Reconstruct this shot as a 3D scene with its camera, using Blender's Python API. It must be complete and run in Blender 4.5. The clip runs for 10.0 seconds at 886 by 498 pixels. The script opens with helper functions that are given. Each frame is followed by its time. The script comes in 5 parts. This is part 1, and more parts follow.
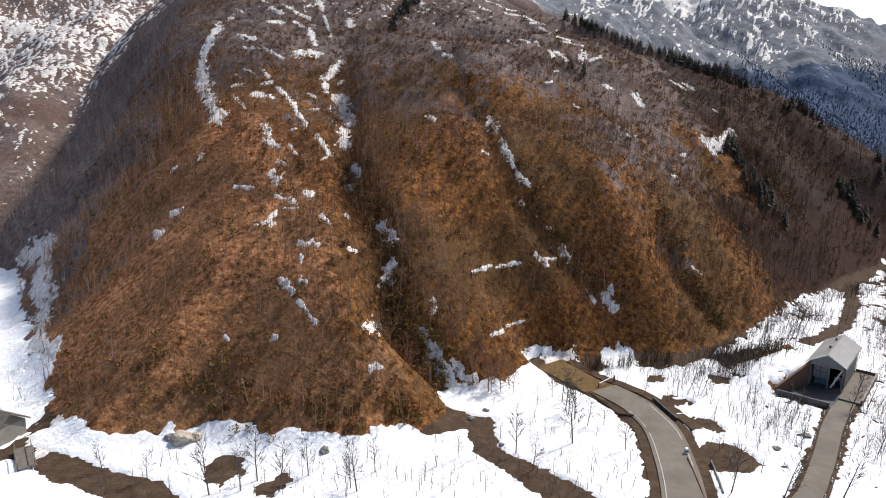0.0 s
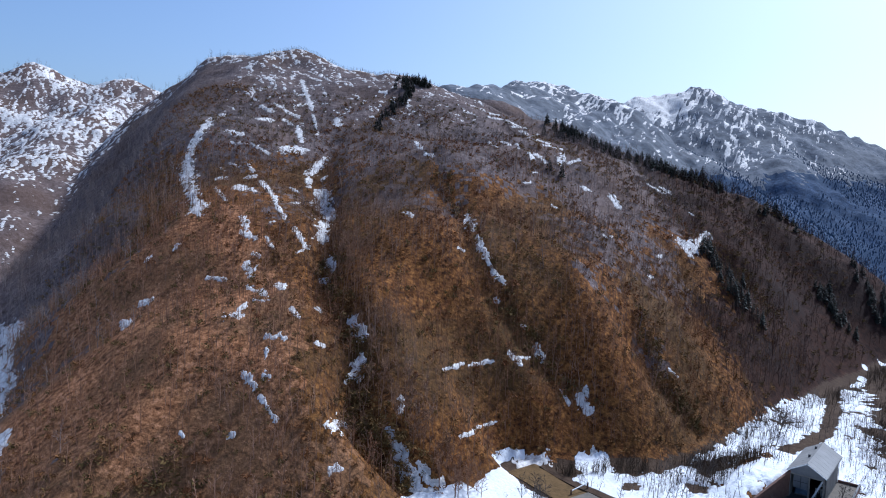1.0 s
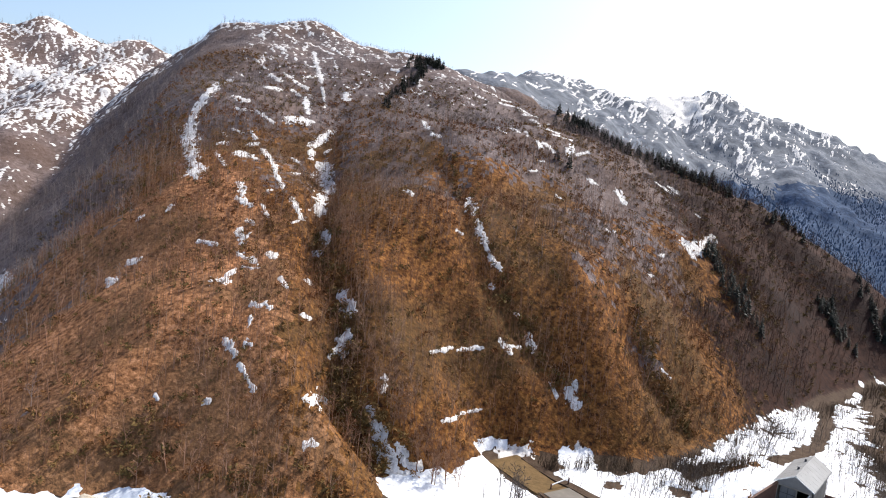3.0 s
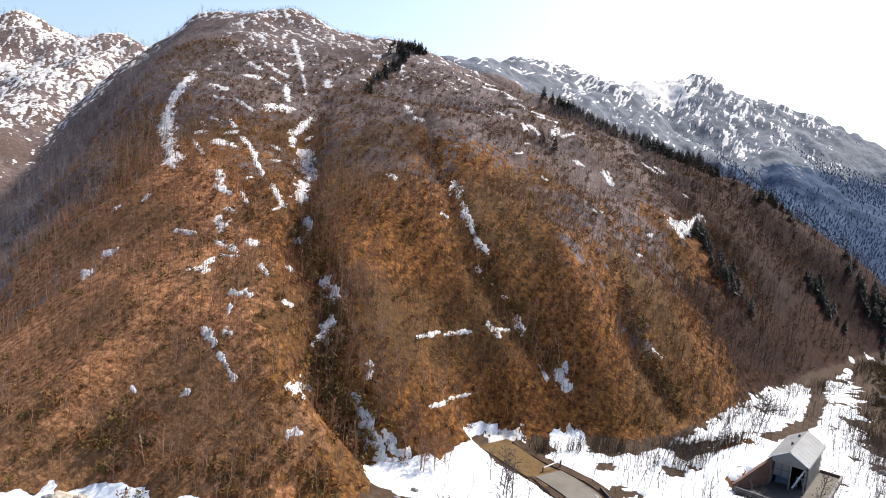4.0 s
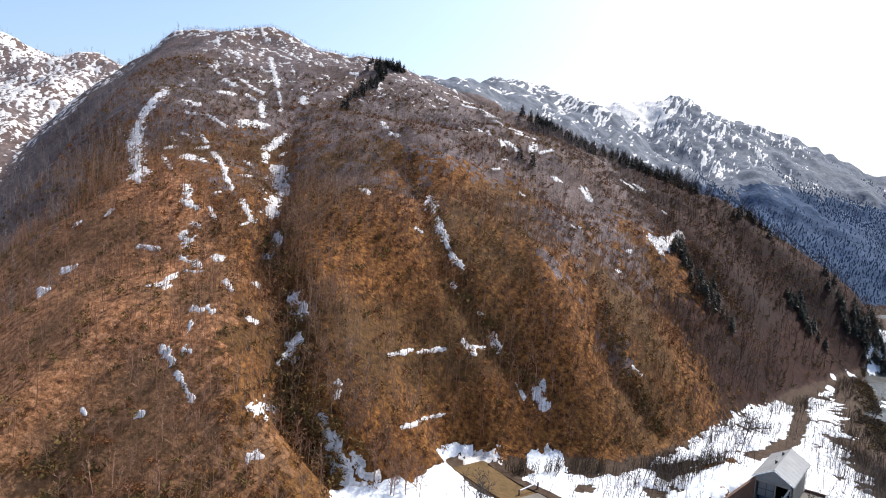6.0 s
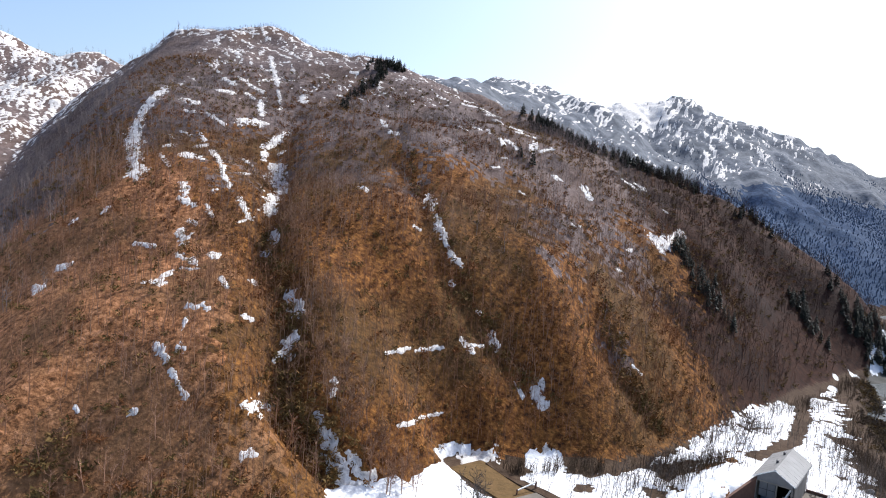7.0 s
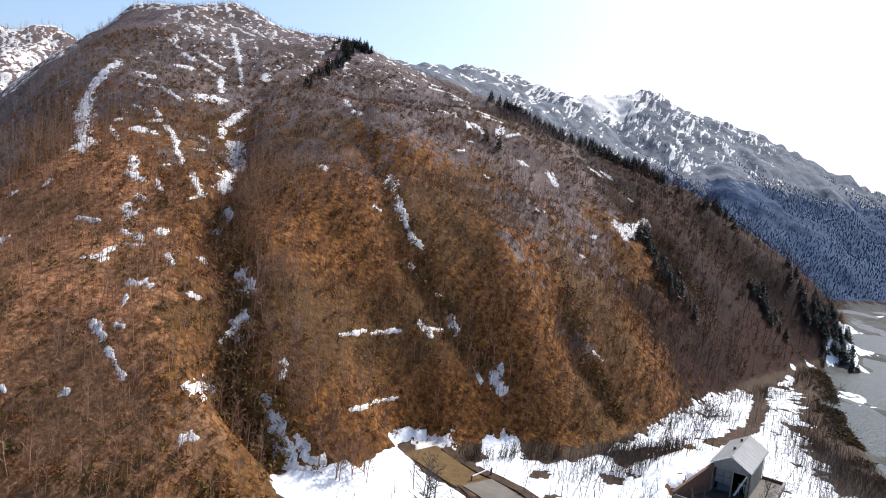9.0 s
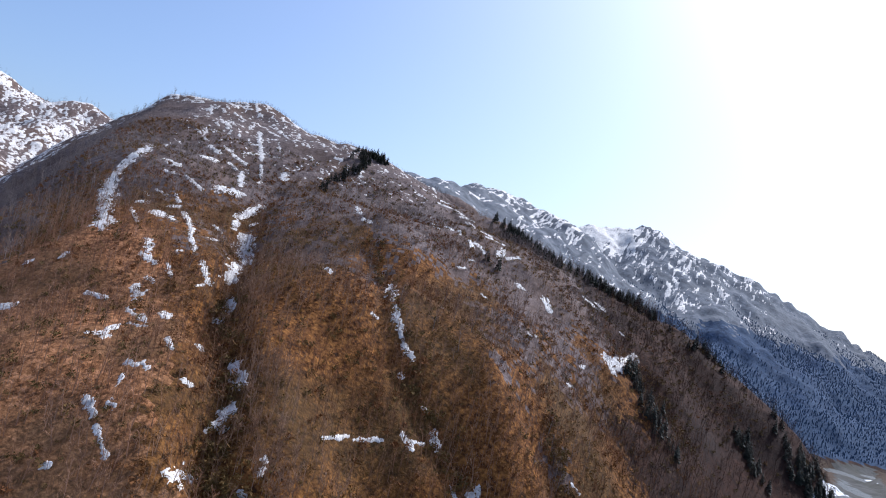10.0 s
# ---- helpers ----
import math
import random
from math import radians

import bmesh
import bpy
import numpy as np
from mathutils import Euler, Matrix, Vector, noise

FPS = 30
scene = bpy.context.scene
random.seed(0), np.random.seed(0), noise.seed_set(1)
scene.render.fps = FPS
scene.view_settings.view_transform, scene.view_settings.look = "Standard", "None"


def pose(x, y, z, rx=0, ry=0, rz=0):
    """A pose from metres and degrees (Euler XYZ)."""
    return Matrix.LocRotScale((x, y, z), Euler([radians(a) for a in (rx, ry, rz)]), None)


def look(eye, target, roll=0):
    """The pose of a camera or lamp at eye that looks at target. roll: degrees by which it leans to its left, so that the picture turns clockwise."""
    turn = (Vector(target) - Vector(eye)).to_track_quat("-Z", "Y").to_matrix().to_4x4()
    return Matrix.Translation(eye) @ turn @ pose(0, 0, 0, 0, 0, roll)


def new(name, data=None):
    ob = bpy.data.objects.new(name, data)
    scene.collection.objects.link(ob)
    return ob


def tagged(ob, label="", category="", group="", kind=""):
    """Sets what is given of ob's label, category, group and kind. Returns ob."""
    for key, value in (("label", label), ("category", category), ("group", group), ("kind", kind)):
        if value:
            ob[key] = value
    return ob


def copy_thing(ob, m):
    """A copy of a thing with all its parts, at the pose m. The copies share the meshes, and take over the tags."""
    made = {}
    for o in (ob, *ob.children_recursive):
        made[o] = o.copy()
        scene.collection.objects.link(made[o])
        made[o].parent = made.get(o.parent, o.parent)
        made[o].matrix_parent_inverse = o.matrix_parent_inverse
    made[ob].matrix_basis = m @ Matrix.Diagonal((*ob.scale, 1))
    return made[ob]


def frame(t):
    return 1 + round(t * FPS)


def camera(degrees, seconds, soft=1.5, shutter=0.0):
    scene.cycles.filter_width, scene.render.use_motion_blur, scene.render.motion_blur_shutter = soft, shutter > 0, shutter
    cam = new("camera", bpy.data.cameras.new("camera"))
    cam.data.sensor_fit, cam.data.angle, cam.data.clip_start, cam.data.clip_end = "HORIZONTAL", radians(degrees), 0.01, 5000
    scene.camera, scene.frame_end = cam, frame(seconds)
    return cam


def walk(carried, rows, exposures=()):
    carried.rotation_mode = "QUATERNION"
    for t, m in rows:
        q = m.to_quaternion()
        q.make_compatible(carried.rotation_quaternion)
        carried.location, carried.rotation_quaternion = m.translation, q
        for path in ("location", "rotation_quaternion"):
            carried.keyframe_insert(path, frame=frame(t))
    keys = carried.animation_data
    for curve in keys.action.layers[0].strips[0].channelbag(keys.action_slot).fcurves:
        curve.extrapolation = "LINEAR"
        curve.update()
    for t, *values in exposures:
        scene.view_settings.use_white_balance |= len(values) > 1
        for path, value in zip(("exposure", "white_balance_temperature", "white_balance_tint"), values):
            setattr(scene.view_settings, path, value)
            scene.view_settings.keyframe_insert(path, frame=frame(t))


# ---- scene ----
EXPOSURES = ((0.0, 0.12, 6350, 10), (0.5, -0.15, 5850, 10), (1.0, -0.12, 5050, 10), (1.5, 0.16, 5300, 10), (2.2, 0.45, 6000, 10), (4.0, 0.58, 6250, 10), (5.2, 0.54, 5950, 10), (8.0, 0.45, 5950, 10), (9.2, 0.35, 5950, 10), (10.0, 0.15, 5500, 12))
cam = camera(66.68, 10.0, soft=1.05)
walk(cam, (
    (0.0, pose(1.79, 5.11, 55.21, 77.13, -0.80, -0.24)),
    (0.5, pose(2.76, 7.93, 54.94, 77.91, -2.95, -0.87)),
    (1.0, pose(5.41, 6.07, 55.16, 85.29, -2.18, -0.95)),
    (1.5, pose(6.31, 5.89, 53.15, 85.81, -2.93, -0.73)),
    (2.0, pose(5.87, 6.78, 54.77, 85.46, -5.92, 0.22)),
    (2.5, pose(6.49, 8.13, 54.37, 84.83, -6.87, 0.11)),
    (4.0, pose(8.40, 12.67, 51.26, 83.59, -5.08, -1.31)),
    (4.5, pose(9.18, 13.73, 50.92, 84.56, -5.87, -1.91)),
    (5.0, pose(9.81, 14.37, 50.61, 85.06, -4.77, -1.96)),
    (5.5, pose(10.38, 15.59, 49.84, 85.51, -4.97, -2.82)),
    (7.0, pose(11.71, 17.77, 48.65, 85.70, -5.03, -2.58)),
    (7.5, pose(12.53, 18.29, 47.87, 87.13, -4.74, -3.31)),
    (8.0, pose(12.93, 20.02, 48.02, 86.48, -4.41, -4.12)),
    (8.5, pose(13.98, 20.70, 46.57, 85.68, -3.44, -5.15)),
    (9.0, pose(14.11, 21.47, 46.52, 85.16, -6.23, -5.14)),
    (9.5, pose(12.26, 17.60, 47.94, 92.73, -13.07, -6.38)),
    (10.0, pose(13.14, 16.07, 48.03, 94.45, -12.79, -5.45)),
), EXPOSURES)

# world and sun
SUN_AZ, SUN_EL = 48.0, 48.0
world = bpy.data.worlds.new("world")
scene.world = world
world.use_nodes = True
wn = world.node_tree.nodes
sky = wn.new("ShaderNodeTexSky")
sky.sky_type, sky.sun_disc = "NISHITA", False
sky.sun_elevation, sky.sun_rotation = radians(SUN_EL), radians(SUN_AZ)
sky.altitude, sky.air_density, sky.dust_density, sky.ozone_density = 700, 1.0, 5.0, 1.5
wn["Background"].inputs["Strength"].default_value = 0.15
world.node_tree.links.new(sky.outputs["Color"], wn["Background"].inputs["Color"])
sun_data = bpy.data.lights.new("sun", "SUN")
sun_data.energy, sun_data.angle, sun_data.color = 4.7, radians(0.53), (1.0, 0.95, 0.87)
sun = new("sun", sun_data)
sun_way = Vector((math.sin(radians(SUN_AZ)) * math.cos(radians(SUN_EL)), math.cos(radians(SUN_AZ)) * math.cos(radians(SUN_EL)), math.sin(radians(SUN_EL))))
sun.matrix_world = look(sun_way * 500, (0, 0, 0))

# materials
def material(name, colours, size=1.0, rough=0.85, bump=0.3, bump_size=None, metal=0.0, detail=8, spread=0.5, big=None):
    """Noise-mixed colours at two scales with fine relief; size in metres."""
    m = bpy.data.materials.new(name)
    m.use_nodes = True
    n, l = m.node_tree.nodes, m.node_tree.links
    bsdf = n["Principled BSDF"]
    bsdf.inputs["Roughness"].default_value, bsdf.inputs["Metallic"].default_value = rough, metal
    bsdf.inputs["Specular IOR Level"].default_value = 0.5 if rough < 0.9 else 0.12
    geo = n.new("ShaderNodeNewGeometry")
    ns = n.new("ShaderNodeTexNoise")
    ns.inputs["Scale"].default_value, ns.inputs["Detail"].default_value = 1.0 / size, detail
    ns.inputs["Roughness"].default_value = 0.65
    l.new(geo.outputs["Position"], ns.inputs["Vector"])
    ramp = n.new("ShaderNodeValToRGB")
    ramp.color_ramp.elements[0].color = (*colours[0], 1)
    ramp.color_ramp.elements[-1].color = (*colours[-1], 1)
    ramp.color_ramp.elements[0].position, ramp.color_ramp.elements[-1].position = 0.5 - spread / 2, 0.5 + spread / 2
    for k, c in enumerate(colours[1:-1]):
        e = ramp.color_ramp.elements.new(0.5 - spread / 2 + spread * (k + 1) / (len(colours) - 1))
        e.color = (*c, 1)
    l.new(ns.outputs["Fac"], ramp.inputs["Fac"])
    out = ramp.outputs["Color"]
    if big:
        scale, colour, amount = big
        nb = n.new("ShaderNodeTexNoise")
        nb.inputs["Scale"].default_value, nb.inputs["Detail"].default_value = 1.0 / scale, 4
        l.new(geo.outputs["Position"], nb.inputs["Vector"])
        rb = n.new("ShaderNodeMapRange")
        rb.inputs["From Min"].default_value, rb.inputs["From Max"].default_value, rb.inputs["To Max"].default_value = 0.42, 0.62, amount
        l.new(nb.outputs["Fac"], rb.inputs["Value"])
        mx = n.new("ShaderNodeMix")
        mx.data_type = "RGBA"
        l.new(rb.outputs["Result"], mx.inputs["Factor"])
        l.new(out, mx.inputs["A"])
        mx.inputs["B"].default_value = (*colour, 1)
        out = mx.outputs["Result"]
    l.new(out, bsdf.inputs["Base Color"])
    if bump:
        nb2 = n.new("ShaderNodeTexNoise")
        nb2.inputs["Scale"].default_value, nb2.inputs["Detail"].default_value = 1.0 / (bump_size or size / 3), 6
        l.new(geo.outputs["Position"], nb2.inputs["Vector"])
        bp = n.new("ShaderNodeBump")
        bp.inputs["Strength"].default_value, bp.inputs["Distance"].default_value = bump, (bump_size or size / 3) * 0.5
        l.new(nb2.outputs["Fac"], bp.inputs["Height"])
        l.new(bp.outputs["Normal"], bsdf.inputs["Normal"])
    return m


M_LITTER = material("leaf_litter", ((0.038, 0.017, 0.008), (0.125, 0.046, 0.012), (0.165, 0.072, 0.021), (0.293, 0.124, 0.031)), 1.1, 0.95, 1.0, 0.6, spread=0.24, big=(30, (0.057, 0.038, 0.016), 0.65))
# ochre litter and twigs of the lower left, sunlight added to their colours
M_LIT_OCHRE = material("lit_ochre_litter", ((0.076, 0.032, 0.013), (0.207, 0.088, 0.036), (0.303, 0.138, 0.059), (0.457, 0.220, 0.108)), 1.1, 0.95, 1.0, 0.6, spread=0.26, big=(18, (0.134, 0.077, 0.037), 0.6))
M_LIT_OCHRE_BARK = material("lit_ochre_twigs", ((0.163, 0.084, 0.052), (0.272, 0.151, 0.096), (0.386, 0.218, 0.148)), 6.0, 0.9, 0, big=(24, (0.249, 0.109, 0.046), 0.6))
# far spruce needles, tinted and lifted with the blue of distance haze
M_HAZE_SPRUCE = material("far_spruce_haze_blue", ((0.046, 0.074, 0.120), (0.072, 0.108, 0.168)), 3.0, 0.9, 0)
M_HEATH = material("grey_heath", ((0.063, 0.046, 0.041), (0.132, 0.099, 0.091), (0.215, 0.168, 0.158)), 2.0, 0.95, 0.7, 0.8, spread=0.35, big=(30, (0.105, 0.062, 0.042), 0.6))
# darker stand of the right spur, shade worked into litter and bark colours
M_SHADE_LITTER = material("shade_dark_leaf_litter", ((0.013, 0.005, 0.004), (0.036, 0.015, 0.009), (0.061, 0.026, 0.015)), 2.0, 0.95, 0.7, 0.8, spread=0.35, big=(34, (0.017, 0.011, 0.010), 0.6))
M_SHADE_BARK = material("shade_dark_bark", ((0.030, 0.016, 0.014), (0.054, 0.031, 0.026), (0.082, 0.046, 0.039)), 7.0, 0.9, 0, big=(30, (0.050, 0.022, 0.012), 0.6))
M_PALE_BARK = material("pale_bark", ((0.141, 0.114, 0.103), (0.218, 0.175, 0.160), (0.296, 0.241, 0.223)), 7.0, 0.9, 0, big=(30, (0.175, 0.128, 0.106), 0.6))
M_BARK = material("grey_bark", ((0.145, 0.083, 0.049), (0.243, 0.148, 0.097), (0.342, 0.215, 0.142)), 6.0, 0.9, 0, big=(34, (0.213, 0.091, 0.034), 0.75))
M_DRY = material("dry_leaves", ((0.085, 0.032, 0.012), (0.165, 0.067, 0.024), (0.235, 0.105, 0.042)), 4.0, 0.9, 0, big=(26, (0.196, 0.125, 0.042), 0.7))
M_OLIVE = material("olive_scrub", ((0.045, 0.033, 0.013), (0.123, 0.081, 0.028), (0.224, 0.125, 0.046)), 4.0, 0.9, 0)
M_BRUSH = material("brown_brush", ((0.035, 0.024, 0.016), (0.075, 0.052, 0.034), (0.12, 0.085, 0.055)), 2.0, 0.9, 0)
M_SNOW = material("snow", ((0.58, 0.59, 0.62), (0.74, 0.75, 0.77), (0.80, 0.81, 0.83)), 1.6, 0.7, 0.6, 0.7, spread=0.4, big=(9, (0.66, 0.65, 0.65), 0.6))
M_OLD_SNOW = material("old_snow", ((0.30, 0.26, 0.23), (0.64, 0.60, 0.56), (0.82, 0.80, 0.78)), 1.1, 0.8, 0.8, 0.7, spread=0.36, big=(4, (0.50, 0.47, 0.45), 0.6))
M_ASPHALT = material("asphalt", ((0.135, 0.118, 0.098), (0.185, 0.162, 0.135)), 1.1, 0.9, 0.15, 0.2, big=(6, (0.115, 0.098, 0.080), 0.6))
M_SPRUCE = material("spruce_needles", ((0.011, 0.014, 0.009), (0.023, 0.028, 0.017)), 1.2, 0.8, 0)
M_WATER = material("river_water", ((0.020, 0.026, 0.028), (0.034, 0.041, 0.043), (0.055, 0.062, 0.063)), 5, 0.4, 0.9, 1.1)
M_WATER.node_tree.nodes["Principled BSDF"].inputs["Specular IOR Level"].default_value = 0.07
M_EARTH = material("brown_earth", ((0.032, 0.018, 0.012), (0.060, 0.038, 0.024), (0.092, 0.064, 0.043)), 2.0, 0.95, 0.6, 0.6)
M_GRAVEL = material("river_gravel", ((0.047, 0.045, 0.043), (0.081, 0.078, 0.072), (0.107, 0.104, 0.099)), 2.2, 0.95, 0.6, 0.5, big=(24, (0.050, 0.047, 0.035), 0.6))
# far wooded ground; the blue of the haze is mixed into this colour
M_HAZE_WOODS = material("far_woods_haze_blue", ((0.013, 0.026, 0.057), (0.030, 0.052, 0.099), (0.056, 0.089, 0.158)), 4.0, 0.95, 0.4, 2.0, spread=0.35, big=(50, (0.022, 0.042, 0.078), 0.5))
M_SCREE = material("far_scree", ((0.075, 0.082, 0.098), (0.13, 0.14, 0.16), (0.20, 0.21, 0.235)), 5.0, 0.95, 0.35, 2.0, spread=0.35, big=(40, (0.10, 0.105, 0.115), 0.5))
M_ROCK = material("grey_rock", ((0.10, 0.095, 0.09), (0.2, 0.19, 0.18), (0.3, 0.285, 0.265)), 5.0, 0.95, 0.8, 2.0)
M_METAL_ROOF = material("grey_roof_sheet", ((0.19, 0.185, 0.178), (0.25, 0.243, 0.23)), 1.8, 0.7, 0.05, 0.3, big=(5, (0.17, 0.16, 0.15), 0.5))
M_CONCRETE = material("weathered_concrete", ((0.20, 0.185, 0.16), (0.29, 0.27, 0.235)), 1.4, 0.9, 0.3, 0.25, big=(5, (0.15, 0.13, 0.11), 0.5))
M_DARK = material("dark_steel", ((0.025, 0.026, 0.03), (0.05, 0.05, 0.055)), 1.0, 0.5, 0.05)
M_RUST = material("rusty_timber", ((0.10, 0.045, 0.03), (0.19, 0.10, 0.065)), 0.8, 0.85, 0.3)
M_WHITE = material("white_paint", ((0.70, 0.70, 0.68), (0.80, 0.80, 0.78)), 0.6, 0.6, 0.05)

# terrain shape
LAT = np.random.RandomState(7).rand(256, 256)


def vnoise(x, y, size, octaves=3, gain=0.5):
    """Smooth value noise, about -1 to 1, with the given feature size in metres."""
    out, amp, tot = 0.0, 1.0, 0.0
    for o in range(octaves):
        u, v = np.asarray(x) / size * 2 ** o + 17.3 * o + 300, np.asarray(y) / size * 2 ** o + 9.1 * o + 300
        i, j = np.floor(u).astype(int), np.floor(v).astype(int)
        a, b = u - i, v - j
        a, b = a * a * (3 - 2 * a), b * b * (3 - 2 * b)
        i0, j0, i1, j1 = i % 256, j % 256, (i + 1) % 256, (j + 1) % 256
        n = LAT[i0, j0] * (1 - a) * (1 - b) + LAT[i1, j0] * a * (1 - b) + LAT[i0, j1] * (1 - a) * b + LAT[i1, j1] * a * b
        out, tot, amp = out + amp * (2 * n - 1), tot + amp, amp * gain
    return out / tot * 1.6


def smooth(a, b, v):
    s = np.clip((v - a) / (b - a), 0, 1)
    return s * s * (3 - 2 * s)


def along(pts, x, y):
    """Distance to a line of points, the side (+ is its left) and the third value along it."""
    best = np.full(np.shape(x), 1e9)
    side, val = np.zeros(np.shape(x)), np.zeros(np.shape(x))
    for p, q in zip(pts[:-1], pts[1:]):
        dx, dy = q[0] - p[0], q[1] - p[1]
        s = np.clip(((x - p[0]) * dx + (y - p[1]) * dy) / (dx * dx + dy * dy), 0, 1)
        d = np.hypot(x - p[0] - s * dx, y - p[1] - s * dy)
        near = d < best
        best = np.where(near, d, best)
        side = np.where(near, np.sign(dx * (y - p[1]) - dy * (x - p[0])), side)
        val = np.where(near, p[2] + s * (q[2] - p[2]), val)
    return best, side, val


def within(pts, x, y):
    """Whether a place lies inside a closed outline."""
    odd = np.zeros(np.shape(x), bool)
    for p, q in zip(pts, pts[1:] + pts[:1]):
        cut = (p[1] > y) != (q[1] > y)
        odd ^= cut & (x < (q[0] - p[0]) * (y - p[1]) / (q[1] - p[1] + 1e-9) + p[0])
    return odd


def spur(pts, left, right, rounding, x, y):
    """A mountain spur: height along its crest, and a slope on either hand."""
    h = np.full(np.shape(x), -1e3)
    for p, q in zip(pts[:-1], pts[1:]):
        d, side, val = along((p, q), x, y)
        s = np.where(side > 0, left, right)
        h = np.maximum(h, val - s * (np.sqrt(d * d + rounding ** 2) - rounding) - 0.006 * np.maximum(0, d - 30) ** 2 * (s < 0.5))
    return h


# crests: x, y, height; slopes to the left and right hand of the line from its top down
SPURS = (
    (((-80, 400, 128.5), (-108, 330, 90), (-109, 253, 51), (-95, 192, 31), (-80, 149, 19), (-55, 103, -2)), 0.40, 0.95, 10),
    (((-80, 400, 128.5), (-72, 300, 86), (-55, 225, 58), (-37, 160, 33), (-19.5, 100.5, -2)), 0.36, 0.36, 18),
    (((-80, 400, 128.5), (-40, 383, 120), (-8, 368, 113), (2, 270, 78), (10, 200, 52), (20, 155, 24), (24, 134, -2)), 0.38, 0.42, 14),
    (((-8, 368, 113), (40, 300, 82), (46, 225, 50), (52, 170, 22), (56, 139, -2)), 0.34, 0.34, 16),
    (((-8, 368, 113), (60, 345, 92), (118, 312, 66), (166, 296, 46), (200, 286, 21), (222, 277, -2)), 0.95, 0.42, 10),
    (((60, 345, 92), (86, 265, 56), (94, 215, 24), (98, 184, -2)), 0.36, 0.36, 14),
    (((118, 312, 66), (136, 250, 26), (140, 218, -2)), 0.40, 0.40, 12),
    (((-80, 400, 128.5), (-128, 405, 128), (-166, 415, 114), (-210, 440, 84)), 0.50, 0.95, 10),
    # snow-flecked mountain behind the left spur
    (((-95, 560, 115), (-170, 560, 119), (-235, 545, 131), (-330, 520, 134), (-450, 500, 150)), 0.62, 0.6, 20),
    (((-235, 545, 131), (-215, 440, 95), (-190, 330, 60), (-160, 240, 20)), 0.6, 0.6, 14),
    (((-330, 520, 134), (-300, 400, 84), (-250, 300, 40), (-200, 220, 5)), 0.6, 0.6, 14),
    (((-450, 500, 150), (-330, 260, 60), (-220, 150, 8), (-160, 110, -2)), 0.5, 0.5, 14),
    # nearer snowy shoulder beyond the right spur, then the far range
    (((26, 503, 137), (76, 582, 153), (121, 631, 165), (158, 618, 140), (197, 573, 102), (217, 510, 66), (235, 440, 20)), 0.6, 0.62, 12),
    (((150, 745, 140), (198, 760, 160), (232, 768, 167), (260, 777, 177), (301, 777, 181), (357, 772, 165), (423, 768, 152), (482, 774, 134), (548, 779, 114), (654, 791, 86), (760, 820, 60)), 0.6, 0.62, 10),
    (((301, 777, 175), (318, 650, 108), (312, 545, 45), (305, 470, 0)), 0.55, 0.55, 12),
    (((400, 770, 146), (410, 650, 88), (430, 560, 30)), 0.55, 0.55, 12),
    (((232, 768, 160), (235, 650, 104), (250, 540, 50), (262, 450, 0)), 0.55, 0.55, 12),
    (((500, 775, 116), (520, 660, 60), (540, 590, 10)), 0.5, 0.5, 12),
    (((654, 791, 62), (800, 900, 100), (1200, 1000, 160)), 0.4, 0.4, 40),
)
RIVER = ((60, -300, 26), (95, -60, 24), (118, 60, 22), (130, 138, 20), (158, 186, 20), (194, 248, 20), (236, 292, 20), (310, 390, 22), (410, 535, 24), (640, 700, 26), (1600, 1100, 40))
FOOT = ((-260, 640, 0), (-285, 450, 0), (-212, 310, 0), (-146, 220, 0), (-89.7, 147.1, 0), (-56, 103, 0), (-39.5, 104.5, 0), (-27, 101.5, 0), (-10, 101, 0), (2, 108, 0), (7, 119, 0), (13, 126, 0), (27, 137, 0), (40, 141, 0), (54, 140, 0),
        (67, 148, 0), (98, 181, 0), (130, 204, 0), (164, 236, 0), (208, 268, 0), (234, 298, 0), (246, 420, 0), (200, 640, 0))
GULLY = ((-32, 280, 2), (-31, 231, 4), (-22, 180, 5), (-18, 162, 5), (-11, 147, 6), (-8, 136, 6), (-7, 129, 6), (-2, 126, 6), (2, 124, 5), (5, 122, 4), (9, 121, 1))
GULLY_B = ((7, 228, 1), (11, 206, 2.5), (17, 189, 3), (23, 170, 3), (29, 162, 3), (35, 156, 2.5), (42, 151, 1))
GULLY_C = ((59, 177, 1), (61, 168, 3), (64, 162, 3), (68, 157, 1))
GULLY_D = ((95, 238, 1), (107, 242, 5), (111, 231, 6), (116, 226, 2))
OLD_ROAD = ((36, 123, 0), (31, 130.5, 0), (25.5, 138, 0))


def bank(x, y):
    """Raised ground behind the wing wall of the shed."""
    u, v = (x - 77.5) * 0.759 - (y - 127) * 0.651, (x - 77.5) * 0.651 + (y - 127) * 0.759
    return 0.8 * np.clip(1.3 + (v + 8.8) * 0.36, 0, 4.4) * smooth(-12, -8, v) * smooth(3.2, 4.6, -u - 0.4 * np.clip(-v, 0, 9)) * (1 - smooth(9, 18, -u)) * (1 - smooth(13, 24, v))


